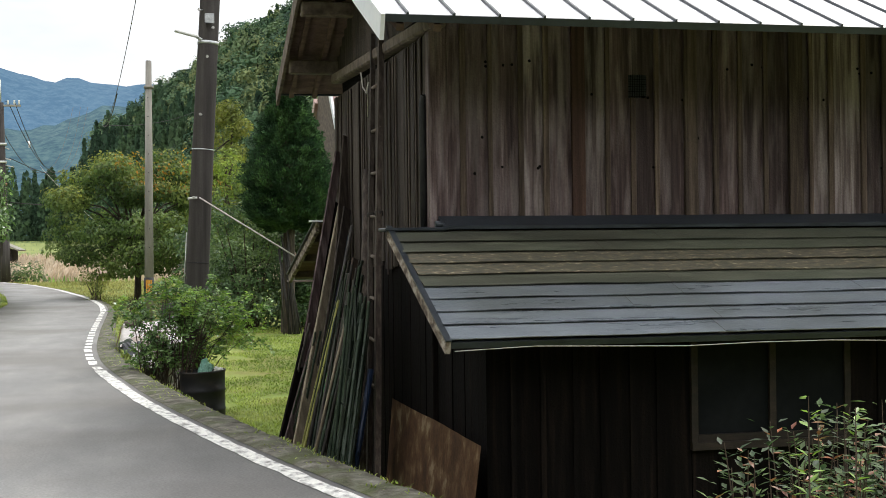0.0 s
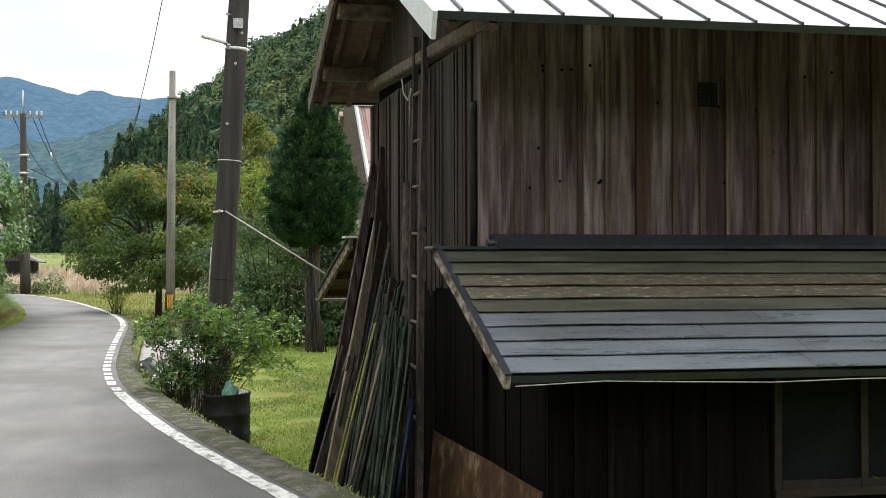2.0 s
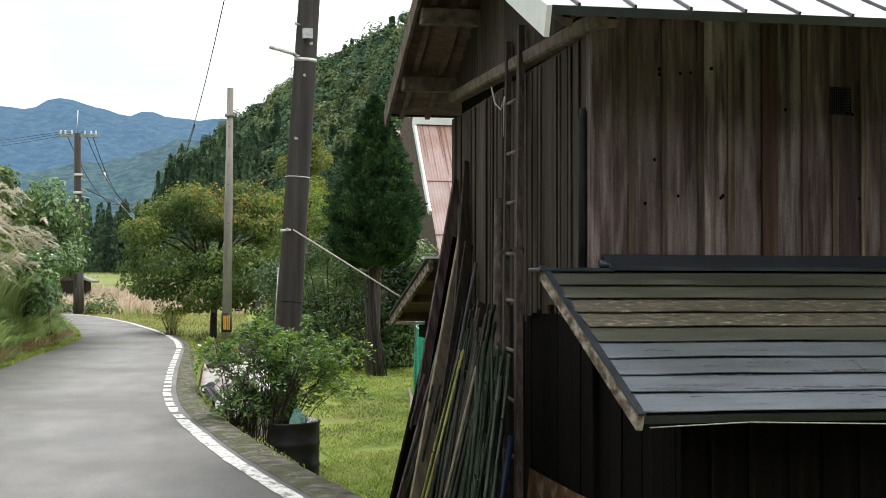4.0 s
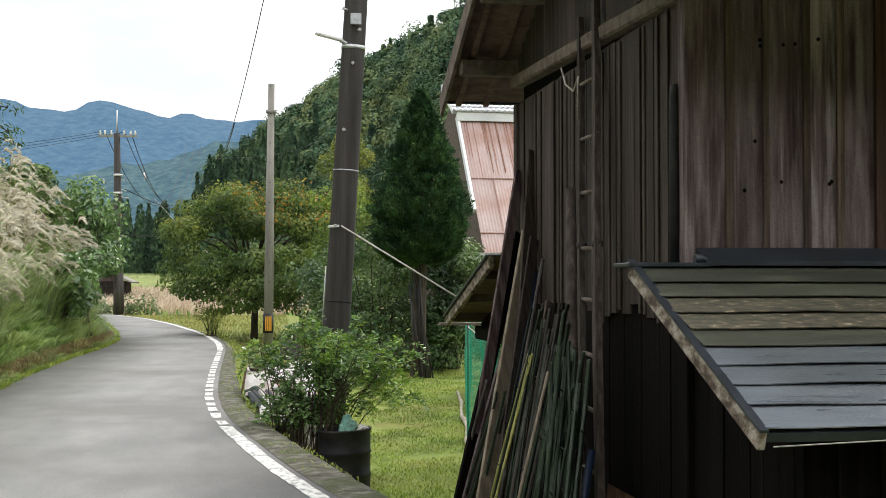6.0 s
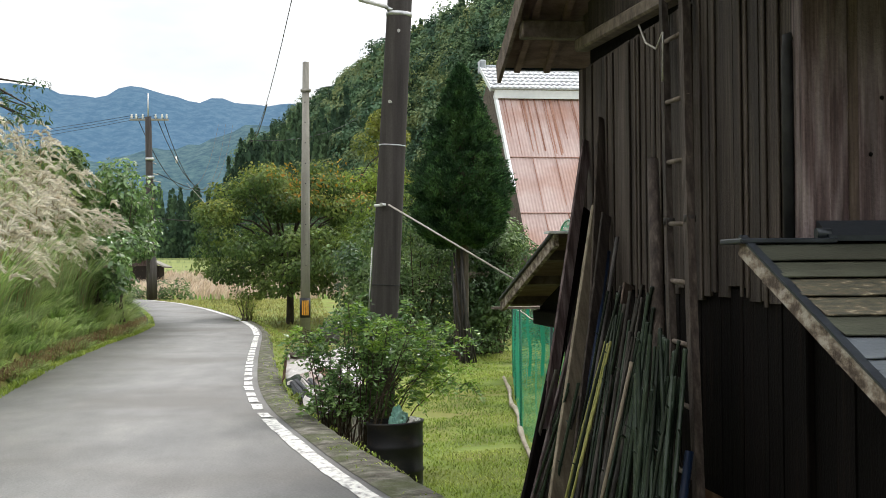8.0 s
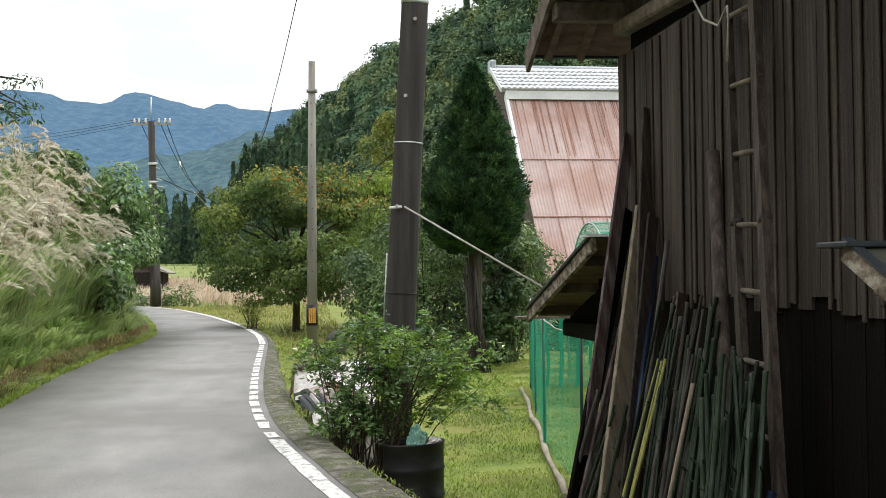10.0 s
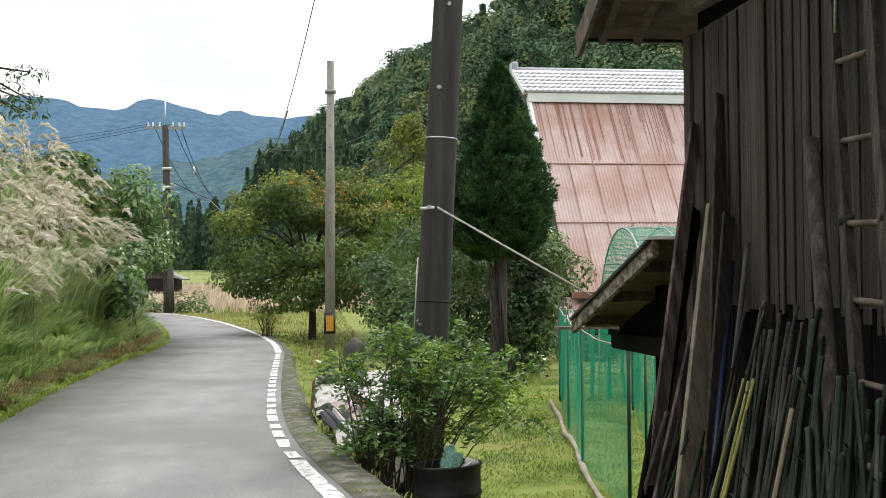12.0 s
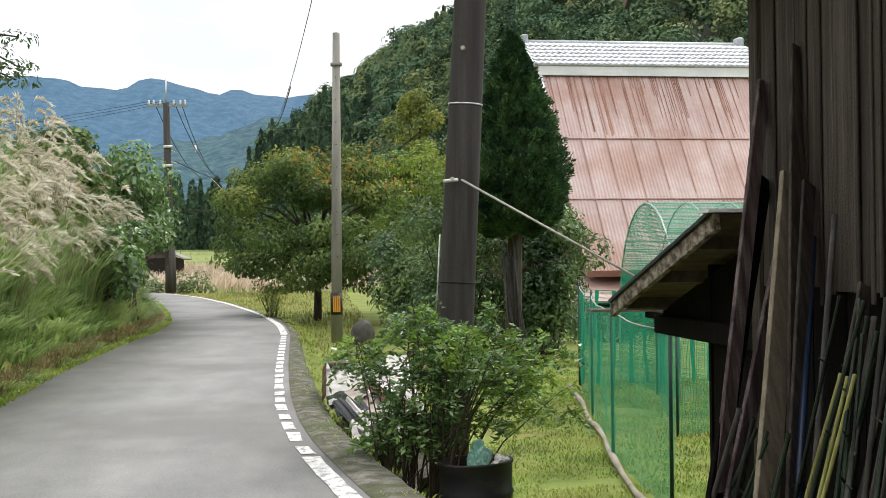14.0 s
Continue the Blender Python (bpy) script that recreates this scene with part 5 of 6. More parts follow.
gh = thing("net_tunnel", "arched garden tunnel of pale hoops under green netting", "greenhouse")
R, GZ, GY = 1.9, 0.42, 26.9
arc = [(math.cos(a), math.sin(a)) for a in np.linspace(0, math.pi, 19)]
for i in range(8):
    x = 4.68 + 0.62 * i
    path = [(x, GY - R, -0.5)] + [(x, GY - R * c, GZ + R * s) for c, s in arc] + [(x, GY + R, -0.5)]
    tube("hoop", path, 0.014, M_galv, gh, 6)
for a in (0.25, 0.5, 0.75):
    c, s = math.cos(math.pi * a), math.sin(math.pi * a)
    tube("rail", [(4.66, GY - R * c, GZ + R * s), (9.1, GY - R * c, GZ + R * s)], 0.014, M_galv, gh, 6)
V, F = [], []
for i in range(15):
    for c, s in arc:
        V.append((4.67 + 4.4 * i / 14, GY - (R + 0.02) * c, GZ + (R + 0.02) * s))
for i in range(14):
    for j in range(18):
        o = i * 19 + j
        F.append((o, o + 1, o + 20, o + 19))
raw("net_cover", V, F, M_net, gh, True)
V, F = [], []
for c, s in arc:
    V += [(4.66, GY - R * c, -0.45), (4.66, GY - R * c, GZ + R * s)]
for j in range(18):
    F.append((2 * j, 2 * j + 1, 2 * j + 3, 2 * j + 2))
raw("net_end", V, F, M_net, gh)

# ---- farmhouse with a tall metal-covered thatch roof ----
house = thing("farmhouse", "farmhouse with tall faded pink metal roof and tiled ridge", "house")
house.matrix_world = Matrix.Translation((5.95, 44.5, 0)) @ Matrix.Rotation(radians(4.5), 4, "Z") @ Matrix.Translation((-5.95, -44.5, 0))
HX0, HX1, HYE, HZE, HYC, HZC, HYR, HZR = 5.95, 12.2, 40.1, 1.2, 44.5, 6.78, 46.0, 7.6
main = sl_len = math.hypot(HYC - HYE, HZC - HZE)
ang = math.atan2(HZC - HZE, HYC - HYE)
m_h = Matrix.Translation((0, HYE, HZE)) @ Matrix.Rotation(ang, 4, "X")
roof = boxpart("roof", (HX0 + 0.1, HX1 - 0.1, 0.02, sl_len, -0.3, -0.02), M_house, house, "faded pink corrugated metal over steep thatch", m=m_h)
rows = [0.0, 2.33, 4.48, sl_len]
random.seed(8)
for r0, r1 in zip(rows, rows[1:]):
    n = 9
    for i in range(n):
        a, b = HX0 + (HX1 - HX0) * i / n, HX0 + (HX1 - HX0) * (i + 1) / n
        bm = bmesh.new()
        k = 15
        vs = [[bm.verts.new(m_h @ Vector((a + (b - a) * s / k, q, 0.012 * math.sin(s * math.pi) + 0.012 * (s % 2) + d))) for s in range(k + 1)] for q, d in ((r0 - 0.03, 0.02), (r1, 0.0))]
        for s in range(k):
            bm.faces.new((vs[0][s], vs[0][s + 1], vs[1][s + 1], vs[1][s]))
        part("panel", bm, M_house, roof)
        if random.random() < 0.5:
            boxpart("seam", (b - 0.009, b + 0.009, r0 + random.uniform(0, 0.3), r1, 0.02, 0.036), M_rustrib, roof, m=m_h)
for i in range(64):
    x = random.uniform(HX0 + 0.1, HX1 - 0.1)
    w = random.choice((0.005, 0.007, 0.01, 0.018))
    boxpart("rust_streak", (x - w, x + w, random.choice((4.5, 4.5, 5.2, 5.9, 6.4)) + random.uniform(0, 0.3), sl_len, 0.014, 0.033), M_rustrib, roof, m=m_h)
m_b = Matrix.Translation((0, 2 * HYR - HYE, HZE)) @ Matrix.Rotation(math.pi, 4, "Z") @ Matrix.Rotation(ang, 4, "X")
boxpart("back_roof", (-HX1, -HX0, 0, sl_len, -0.3, 0.0), M_house, house, m=m_b)
for r0 in rows[1:3]:
    boxpart("lap", (HX0, HX1, r0 - 0.022, r0 + 0.0, 0.01, 0.034), M_rustrib, roof, m=m_h)
capang = math.atan2(HZR - HZC, HYR - HYC)
caplen = math.hypot(HZR - HZC, HYR - HYC)
m_c = Matrix.Translation((0, HYC - 0.25, HZC + 0.15)) @ Matrix.Rotation(capang, 4, "X")
cap = boxpart("ridge_cap", (HX0 - 0.2, HX1 + 0.3, -0.02, caplen + 0.1, -0.10, -0.03), M_plaster, house, "glazed grey tiles capping the ridge", m=m_c)
for j in range(6):
    for i in range(38):
        a = HX0 - 0.22 + i * (HX1 - HX0 + 0.54) / 38
        w = (HX1 - HX0 + 0.54) / 38
        bm = bmesh.new()
        vs = []
        for q, d in ((j * 0.285 - 0.02, 0.04), (j * 0.285 + 0.30, 0.0)):
            vs.append([bm.verts.new(m_c @ Vector((a + w * s / 6, q, d + 0.014 * math.sin(s / 6 * 2 * math.pi)))) for s in range(7)])
        lowr = [bm.verts.new(v.co - Vector((0, 0, 0.05))) for v in vs[0]]
        for s in range(6):
            bm.faces.new((vs[0][s], vs[0][s + 1], vs[1][s + 1], vs[1][s])).smooth = True
            bm.faces.new((lowr[s], lowr[s + 1], vs[0][s + 1], vs[0][s]))
        part("tile", bm, M_tile, cap)
boxpart("cap_fascia", (HX0 - 0.1, HX1 + 0.2, HYC - 0.24, HYC - 0.18, HZC - 0.16, HZC + 0.14), M_roofmetal, house, "pale metal fascia below the ridge tiles")
tube("ridge_roll", [(HX0 - 0.1, HYR, HZR + 0.16), (HX1 + 0.2, HYR, HZR + 0.16)], 0.12, M_ridge, house, 12)
boxpart("ridge_base", (HX0 - 0.05, HX1 + 0.15, HYR - 0.14, HYR + 0.14, HZR - 0.1, HZR + 0.12), M_ridge, house)
for x in (HX0 - 0.12, HX1 + 0.2):
    boxpart("ridge_end", (x - 0.1, x + 0.1, HYR - 0.2, HYR + 0.2, HZR + 0.0, HZR + 0.42), M_ridge, house, bevel=0.04)
# gable end with barge boards
bm = bmesh.new()
g = [bm.verts.new((HX0 + 0.12, y, z)) for y, z in ((HYE + 0.3, HZE), (HYC, HZC - 0.1), (HYR, HZR - 0.1), (2 * HYR - HYC, HZC - 0.1), (2 * HYR - HYE - 0.3, HZE))]
bm.faces.new(g)
g2 = bmesh.ops.extrude_face_region(bm, geom=bm.faces[:])
bmesh.ops.translate(bm, vec=(0.1, 0, 0), verts=[v for v in g2["geom"] if isinstance(v, bmesh.types.BMVert)])
part("gable", bm, M_beam, house)
boxpart("barge_board", (HX0 - 0.08, HX0 + 0.0, 3.2, sl_len, -0.12, 0.08), M_roofmetal, house, "white barge board", m=m_h)
boxpart("barge_board", (HX0 - 0.24, HX0 - 0.2, 0, caplen, -0.12, 0.02), M_roofmetal, house, "white barge board", m=m_c)
boxpart("wall", (HX0 + 0.6, HX1 - 0.6, HYE + 1.0, 2 * HYR - HYE - 1.0, -0.6, HZE + 0.6), M_beam, house)
m_p = Matrix.Translation((0, HYE - 0.9, 0.42)) @ Matrix.Rotation(radians(17), 4, "X")
boxpart("lower_eave", (HX0 - 0.6, HX1 + 0.6, 0, 2.0, 0, 0.05), M_house, house, "pink metal skirt roof above the veranda", m=m_p)
boxpart("veranda_wall", (HX0 + 0.2, HX1 - 0.2, HYE + 0.4, HYE + 0.5, -0.6, 0.6), M_black, house)

# far field shed
shed = thing("field_shed", "low dark brown shed with grey roof among pampas", "shed")
bm = bmesh.new()
box(bm, -15.5, -10.9, 110, 114, -0.2, 1.9)
part("wall", bm, M_frame, shed)
for s in (1, -1):
    m = Matrix.Translation((-13.2, 112, 3.05)) @ Matrix.Rotation(s * radians(24), 4, "Y")
    boxpart("roof", (0 if s == 1 else -3.1, 3.1 if s == 1 else 0, -2.6, 2.6, -0.06, 0.06), M_pole2, shed, m=m)
part("gable", (lambda b: (b.faces.new([b.verts.new(p) for p in ((-15.5, 109.98, 1.9), (-10.9, 109.98, 1.9), (-13.2, 109.98, 2.95))]), b)[1])(bmesh.new()), M_wood, shed)
tank = boxpart("concrete_culvert", (-7.0, 1.0, 218, 221, 3.2, 5.2), M_plaster)
tagged(tank, "long low concrete wall at the field's far edge", "wall", kind="structure")

# ---- plants ----


def blob_points(n, c, r, shell=0.55):
    """Points in an ellipsoid, denser towards its skin, thinned by noise so that gaps show."""
    d = rand_dirs(n)
    q = (shell + (1 - shell) * rng.random(n) ** 0.6)[:, None]
    p = d * q
    keep = np.array([noise.noise((a[0] * 1.9 + c[0], a[1] * 1.9 + c[1], a[2] * 1.9 + c[2])) > -0.22 for a in p])
    return (p * np.asarray(r) + np.asarray(c))[keep], d[keep]


def foliage(name, blobs, per, length, width, material, parent, droop=0.3, jitter=0.6, zmin=None, spread=0.45):
    P, A = [], []
    for c, r in blobs:
        p, d = blob_points(per, c, r)
        P.append(p)
        A.append(d)
    P, A = np.concatenate(P), np.concatenate(A)
    if zmin is not None:
        k = P[:, 2] > zmin
        P, A = P[k], A[k]
    n = len(P)
    # leaves hang along the skin of the clump, their faces turned outward and up
    face = A + np.array([0, 0, 0.7]) + rand_dirs(n) * jitter
    axis = np.cross(face, rand_dirs(n)) - np.array([0, 0, droop])
    L = length * rng.uniform(1 - spread, 1 + spread, n)
    return tagged(leaves(name, P, axis, np.cross(face, axis), L, L * width, material, parent), kind="stuff")


def limbs(base, height, tips, r0, lean=(0, 0)):
    """A tapered trunk and limbs that reach to the tips."""
    base = Vector(base)
    top = base + Vector((lean[0], lean[1], height))
    out = [([base, base.lerp(top, 0.5) + Vector((0.04 * height * 0.3, 0, 0)), top], [r0, r0 * 0.75, r0 * 0.45], 9)]
    for t in tips:
        t = Vector(t)
        s = base.lerp(top, random.uniform(0.45, 0.98))
        mid = s.lerp(t, 0.5) + Vector((random.uniform(-0.1, 0.1), random.uniform(-0.1, 0.1), 0.12 * (t - s).length))
        out.append(([s, mid, t], [r0 * 0.35, r0 * 0.22, r0 * 0.06], 6))
    return out


random.seed(41)

# broad spreading tree with turning leaves
tree = thing("broadleaf_tree", "spreading broadleaf tree with green leaves turning orange above", "tree")
tb = []
for i in range(66):
    a, q = random.uniform(0, 2 * math.pi), random.random() ** 0.5
    h = random.uniform(0.75, 4.55)
    rad = 3.05 * (1 - max(0, (h - 2.4) / 2.9) ** 1.5) * (0.78 if h < 1.5 else 1)
    tb.append(((-0.35 + q * rad * math.cos(a), 46.5 + q * rad * math.sin(a), h), (0.75, 0.75, 0.34)))
tubes("trunk", limbs((-0.35, 46.5, -0.3), 2.6, [b[0] for b in tb[::2]], 0.13), M_bark, tree)
foliage("crown", tb, 560, 0.115, 0.55, M_maple, tree, 0.5)
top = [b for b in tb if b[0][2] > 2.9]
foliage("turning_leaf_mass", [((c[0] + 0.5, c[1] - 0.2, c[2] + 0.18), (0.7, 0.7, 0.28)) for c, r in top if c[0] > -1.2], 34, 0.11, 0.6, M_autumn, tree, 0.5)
# paler yellowish leaves over the top; the lit look is in their colour
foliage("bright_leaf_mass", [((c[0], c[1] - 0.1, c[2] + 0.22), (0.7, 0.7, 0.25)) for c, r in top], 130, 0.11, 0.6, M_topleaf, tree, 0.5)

# airy young tree behind
tree2 = thing("young_tree", "airy young tree with pale green leaves", "tree")
tb = []
for i in range(44):
    a, q = random.uniform(0, 2 * math.pi), random.random() ** 0.5
    h = random.uniform(2.2, 7.0)
    rad = 1.5 if h < 5 else 1.5 * (7.4 - h) / 2.4
    tb.append(((2.75 + 0.12 * (h - 4) + q * rad * math.cos(a), 52 + q * rad * math.sin(a), h), (0.42, 0.42, 0.36)))
tubes("trunk", limbs((2.6, 52, -0.3), 6.2, [b[0] for b in tb[::2]], 0.09, (0.5, 0)), M_bark, tree2)
foliage("crown", tb, 300, 0.125, 0.5, M_topleaf, tree2, 0.4)

# columnar conifer on a bare trunk
con = thing("conifer", "dense dark green conical conifer on a bare trunk", "tree")
tubes("trunk", limbs((3.35, 32, -0.45), 5.4, [(3.35 + 0.6 * math.cos(a), 32 + 0.6 * math.sin(a), 2.6 + 0.35 * a) for a in np.linspace(0, 6, 10)], 0.17), M_bark, con)
n = 105000
h = rng.random(n) ** 1.25
prof_r = np.interp(h, [0, 0.08, 0.2, 0.3, 0.45, 0.6, 0.75, 0.88, 0.96, 1], [0.52, 0.84, 0.98, 0.96, 0.83, 0.66, 0.46, 0.26, 0.12, 0.02])
th = rng.uniform(0, 2 * np.pi, n)
lump = np.array([noise.noise((math.cos(t) * 1.8, math.sin(t) * 1.8, hh * 7)) for t, hh in zip(th, h)])
lump2 = np.array([noise.noise((math.cos(t) * 6, math.sin(t) * 6, hh * 22)) for t, hh in zip(th, h)])
q = prof_r * (1 + 0.24 * lump + 0.32 * lump2) * (0.62 + 0.38 * rng.random(n) ** 0.5)
P = np.stack([3.40 + q * np.cos(th), 32 + q * np.sin(th), 1.95 + 3.75 * h + 0.12 * lump2], 1)
A = np.stack([0.75 * np.cos(th), 0.75 * np.sin(th), np.full(n, 0.7)], 1) + 0.7 * rand_dirs(n)
L = rng.uniform(0.05, 0.12, n)
leaves("crown", P, A, rand_dirs(n), L, L * 0.30, M_conifer, con, 0.1)
lean_poles = thing("pole_stack", "grey bean poles leaning round the conifer trunk", "poles")
for i in range(12):
    a = random.uniform(-2.6, -0.6)
    b = Vector((3.3 + 0.42 * math.cos(a), 31.9 + 0.42 * math.sin(a), -0.48))
    tube("pole", [b, (3.3 + random.uniform(-0.16, 0.1), 31.85, random.uniform(1.2, 2.1))], 0.018, M_pipe, lean_poles, 6)


def shrub(name, blobs, per, length, width, material, label, category="shrub", stems=6, droop=0.2):
    s = thing(name, label, category)
    cx = sum(b[0][0] for b in blobs) / len(blobs)
    cy = sum(b[0][1] for b in blobs) / len(blobs)
    zg = ground_z(cx, cy)
    tubes("stem", [([(cx + random.uniform(-0.2, 0.2), cy + random.uniform(-0.2, 0.2), zg - 0.05), tuple((Vector((cx, cy, zg)) + Vector(b[0])) / 2), b[0]], [0.03, 0.02, 0.006], 5) for b in blobs[:max(stems, len(blobs))]], M_stem, s)
    foliage("leaf_mass", blobs, per, length, width, material, s, droop)
    return s


def rblobs(n, x0, x1, y0, y1, z0, z1, r):
    return [((random.uniform(x0, x1), random.uniform(y0, y1), random.uniform(z0, z1)), (r * random.uniform(0.8, 1.2), r * random.uniform(0.8, 1.2), r * random.uniform(0.55, 0.9))) for _ in range(n)]


shrub("dark_shrub", rblobs(30, 1.7, 3.5, 33, 35, -0.3, 2.4, 0.62), 420, 0.10, 0.5, M_darkleaf, "dense dark evergreen shrub beneath the conifer")
shrub("dark_shrub", rblobs(14, 3.6, 4.6, 33, 34.6, -0.2, 1.1, 0.55), 420, 0.10, 0.5, M_darkleaf, "dense dark evergreen shrub beneath the conifer")
shrub("leafy_shrub", rblobs(28, 3.8, 5.1, 33.2, 35, -0.1, 2.35, 0.5), 460, 0.10, 0.55, M_darkleaf, "rounded green shrub beside the conifer")
shrub("leafy_shrub", rblobs(20, 1.2, 2.9, 38, 40.5, -0.1, 2.6, 0.65), 380, 0.12, 0.55, M_darkleaf, "tall leafy shrub behind the leaning pole")
shrub("leafy_shrub", rblobs(18, 1.6, 3.2, 41, 44, 0.2, 3.6, 0.7), 420, 0.115, 0.55, M_maple, "tall leafy shrub behind the leaning pole")
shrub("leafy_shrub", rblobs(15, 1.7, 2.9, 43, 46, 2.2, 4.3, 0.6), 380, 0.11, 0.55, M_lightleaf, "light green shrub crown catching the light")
shrub("dark_shrub", rblobs(12, 4.9, 8.0, 36, 38, -0.2, 0.5, 0.55), 260, 0.1, 0.5, M_darkleaf, "low dark hedge before the house")
shrub("sapling", rblobs(11, -1.95, -1.25, 43.8, 44.6, 0.0, 0.8, 0.24), 110, 0.08, 0.3, M_topleaf, "small fine-leaved sapling in the grass")
shrub("roadside_weed", rblobs(12, -10.5, -6.2, 80.8, 82.5, 0.0, 0.7, 0.55), 120, 0.22, 0.4, M_darkleaf, "dark weeds at the foot of the far pole")

# glossy shrub in front of the leaning pole
nan = thing("nandina_bush", "bushy glossy evergreen shrub with fine arching leaflets", "shrub")
random.seed(77)
stem_list, tips = [], []
for i in range(54):
    bx_, by_ = random.uniform(0.26, 0.7), random.uniform(16.9, 17.55)
    a = random.uniform(0, 2 * math.pi)
    out = random.uniform(0.05, 0.62)
    hgt = random.uniform(0.25, 1.16)
    if i % 5 == 0:
        a, out, hgt = random.uniform(-0.5, 0.5), random.uniform(0.5, 0.95), random.uniform(0.35, 0.95)
    tip = Vector((max(bx_ + out * math.cos(a) + 0.1, -0.02 if hgt > 0.55 else 0.2), by_ + 0.5 * out * math.sin(a), hgt))
    base = Vector((bx_, by_, ground_z(bx_, by_) - 0.05))
    stem_list.append(([base, base.lerp(tip, 0.55) + Vector((0, 0, 0.16)), tip], [0.009, 0.006, 0.003], 5))
    tips.append(tip)
P, A, S, PY, AY, SY = [], [], [], [], [], []
for ti, tip in enumerate(tips):
    for k in range(11):
        a = random.uniform(0, 2 * math.pi)
        d = Vector((math.cos(a), math.sin(a), random.uniform(0.0, 0.6))).normalized()
        ln = random.uniform(0.14, 0.30)
        start = tip - Vector((0, 0, random.uniform(0, 0.24)))
        mid, end = start + d * ln * 0.6, start + d * ln + Vector((0, 0, -0.12 * ln / 0.2))
        stem_list.append(([start, mid, end], [0.0028, 0.002, 0.001], 4))
        young = (tip.z > 0.85 or tip.x > 1.15) and random.random() < 0.5
        for j in range(17):
            t = 0.2 + 0.8 * j / 16
            p = start.lerp(mid, t / 0.6) if t < 0.6 else mid.lerp(end, (t - 0.6) / 0.4)
            sd = d.cross(Vector((0, 0, 1))) * (1 if j % 2 else -1)
            ax = sd * 0.7 + d * 0.5 + Vector((random.uniform(-0.5, 0.5), random.uniform(-0.5, 0.5), random.uniform(-0.8, 0.35)))
            sv = Vector((random.uniform(-1, 1), random.uniform(-1, 1), random.uniform(-0.7, 0.7)))
            (PY if young else P).append(p), (AY if young else A).append(ax), (SY if young else S).append(sv)
tubes("stem", stem_list, M_stem, nan)
L = rng.uniform(0.045, 0.08, len(P))
leaves("leaf_mass", P, A, S, L, L * 0.4, M_nandina, nan, 0.15)
L = rng.uniform(0.045, 0.075, len(PY))
leaves("young_leaf_mass", PY, AY, SY, L, L * 0.36, M_nandina_y, nan, 0.15)

M_bushleaf = leafmat("roadside_leaf", (0.025, 0.05, 0.022), (0.055, 0.095, 0.035), (0.11, 0.17, 0.055), 0.35, 0.55, 3.0, 0.4, 0.25)

# shrub close to the lane at the start
near = thing("roadside_bush", "low roadside bush with pale sprigs and reddening leaves", "shrub")
stem_list, P, A, S, PR, AR, SR, PY, AY, SY = [], [], [], [], [], [], [], [], [], []
random.seed(19)
for i in range(190):
    b = Vector((random.uniform(2.95, 4.4), random.uniform(4.5, 5.6), ground_z(3.2, 5.0)))
    tip = b + Vector((random.uniform(-0.15, 0.2), random.uniform(-0.2, 0.2), 0))
    tip.z = random.uniform(0.30, 0.72) + 0.04 * (b.x - 2.8)
    if i < 5:
        b = Vector((2.80 + 0.24 * i, 4.4 + 0.1 * i, b.z))
        tip = b + Vector((0.0, 0, 0))
        tip.z = 0.90 - 0.06 * i
    stem_list.append(([b, b.lerp(tip, 0.5), tip], [0.008, 0.006, 0.002], 5))
    for k in range(44):
        t = random.uniform(0.45, 1.0)
        p = b.lerp(tip, t)
        a = random.uniform(0, 6.283)
        ax = Vector((math.cos(a), math.sin(a), random.uniform(-0.2, 0.7)))
        sd = Vector((-math.sin(a), math.cos(a), random.uniform(-0.3, 0.3)))
        p = p + ax * random.uniform(0, 0.10 if i >= 5 else 0.02)
        tgt = (PY, AY, SY) if i < 5 and t > 0.6 else ((PR, AR, SR) if random.random() < 0.12 else (P, A, S))
        tgt[0].append(p), tgt[1].append(ax), tgt[2].append(sd)
tubes("stem", stem_list, M_stem, near)
for nm, p_, a_, s_, mt in (("leaf_mass", P, A, S, M_bushleaf), ("red_leaf_mass", PR, AR, SR, M_redleaf), ("sprig_leaf_mass", PY, AY, SY, M_nandina_y)):
    L = rng.uniform(0.04, 0.075, len(p_))
    leaves(nm, p_, a_, s_, L, L * 0.42, mt, near, 0.15)

# grassy bank left of the lane
nt, per = 1150, 38
ty = rng.uniform(17.5, 44, nt)
td = rng.random(nt) ** 1.2 * 3.6 + 0.22
th_ = np.interp(td, [0.1, 0.5, 1.2, 3.6], [0.28, 0.55, 0.8, 1.0]) * rng.uniform(0.6, 1.3, nt)
dirn = rng.uniform(0, 2 * np.pi, (nt, per))
base = np.array([(edge_at(LEFT, y) - d, y, ground_z(edge_at(LEFT, y) - d, y) - 0.04) for y, d in zip(ty, td)])
P = np.repeat(base, per, 0) + np.stack([0.07 * np.cos(dirn.ravel()), 0.07 * np.sin(dirn.ravel()), np.zeros(nt * per)], 1)
fan = rng.uniform(0.25, 1.0, nt * per)
lean = np.stack([np.cos(dirn.ravel()) * fan * 0.75 + 0.32, np.sin(dirn.ravel()) * fan * 0.75 - 0.1, np.zeros(nt * per)], 1)
H = np.repeat(th_, per) * rng.uniform(0.65, 1.15, nt * per)
half = len(P) // 2
M_blade2 = leafmat("pale_grass_blade", (0.20, 0.30, 0.10), (0.33, 0.43, 0.17), (0.48, 0.55, 0.28), 0.5, 0.4, 0.5, 0.35)
for k, mt in ((slice(0, half), M_blade), (slice(half, None), M_blade2)):
    tagged(blades("bank_grass", P[k], lean[k], H[k], rng.uniform(0.02, 0.042, len(P[k])), mt, None, 1.0), "long arching green grass tufts on the roadside bank", "grass", kind="stuff")
n = 3200
by = rng.uniform(17.5, 42, n)
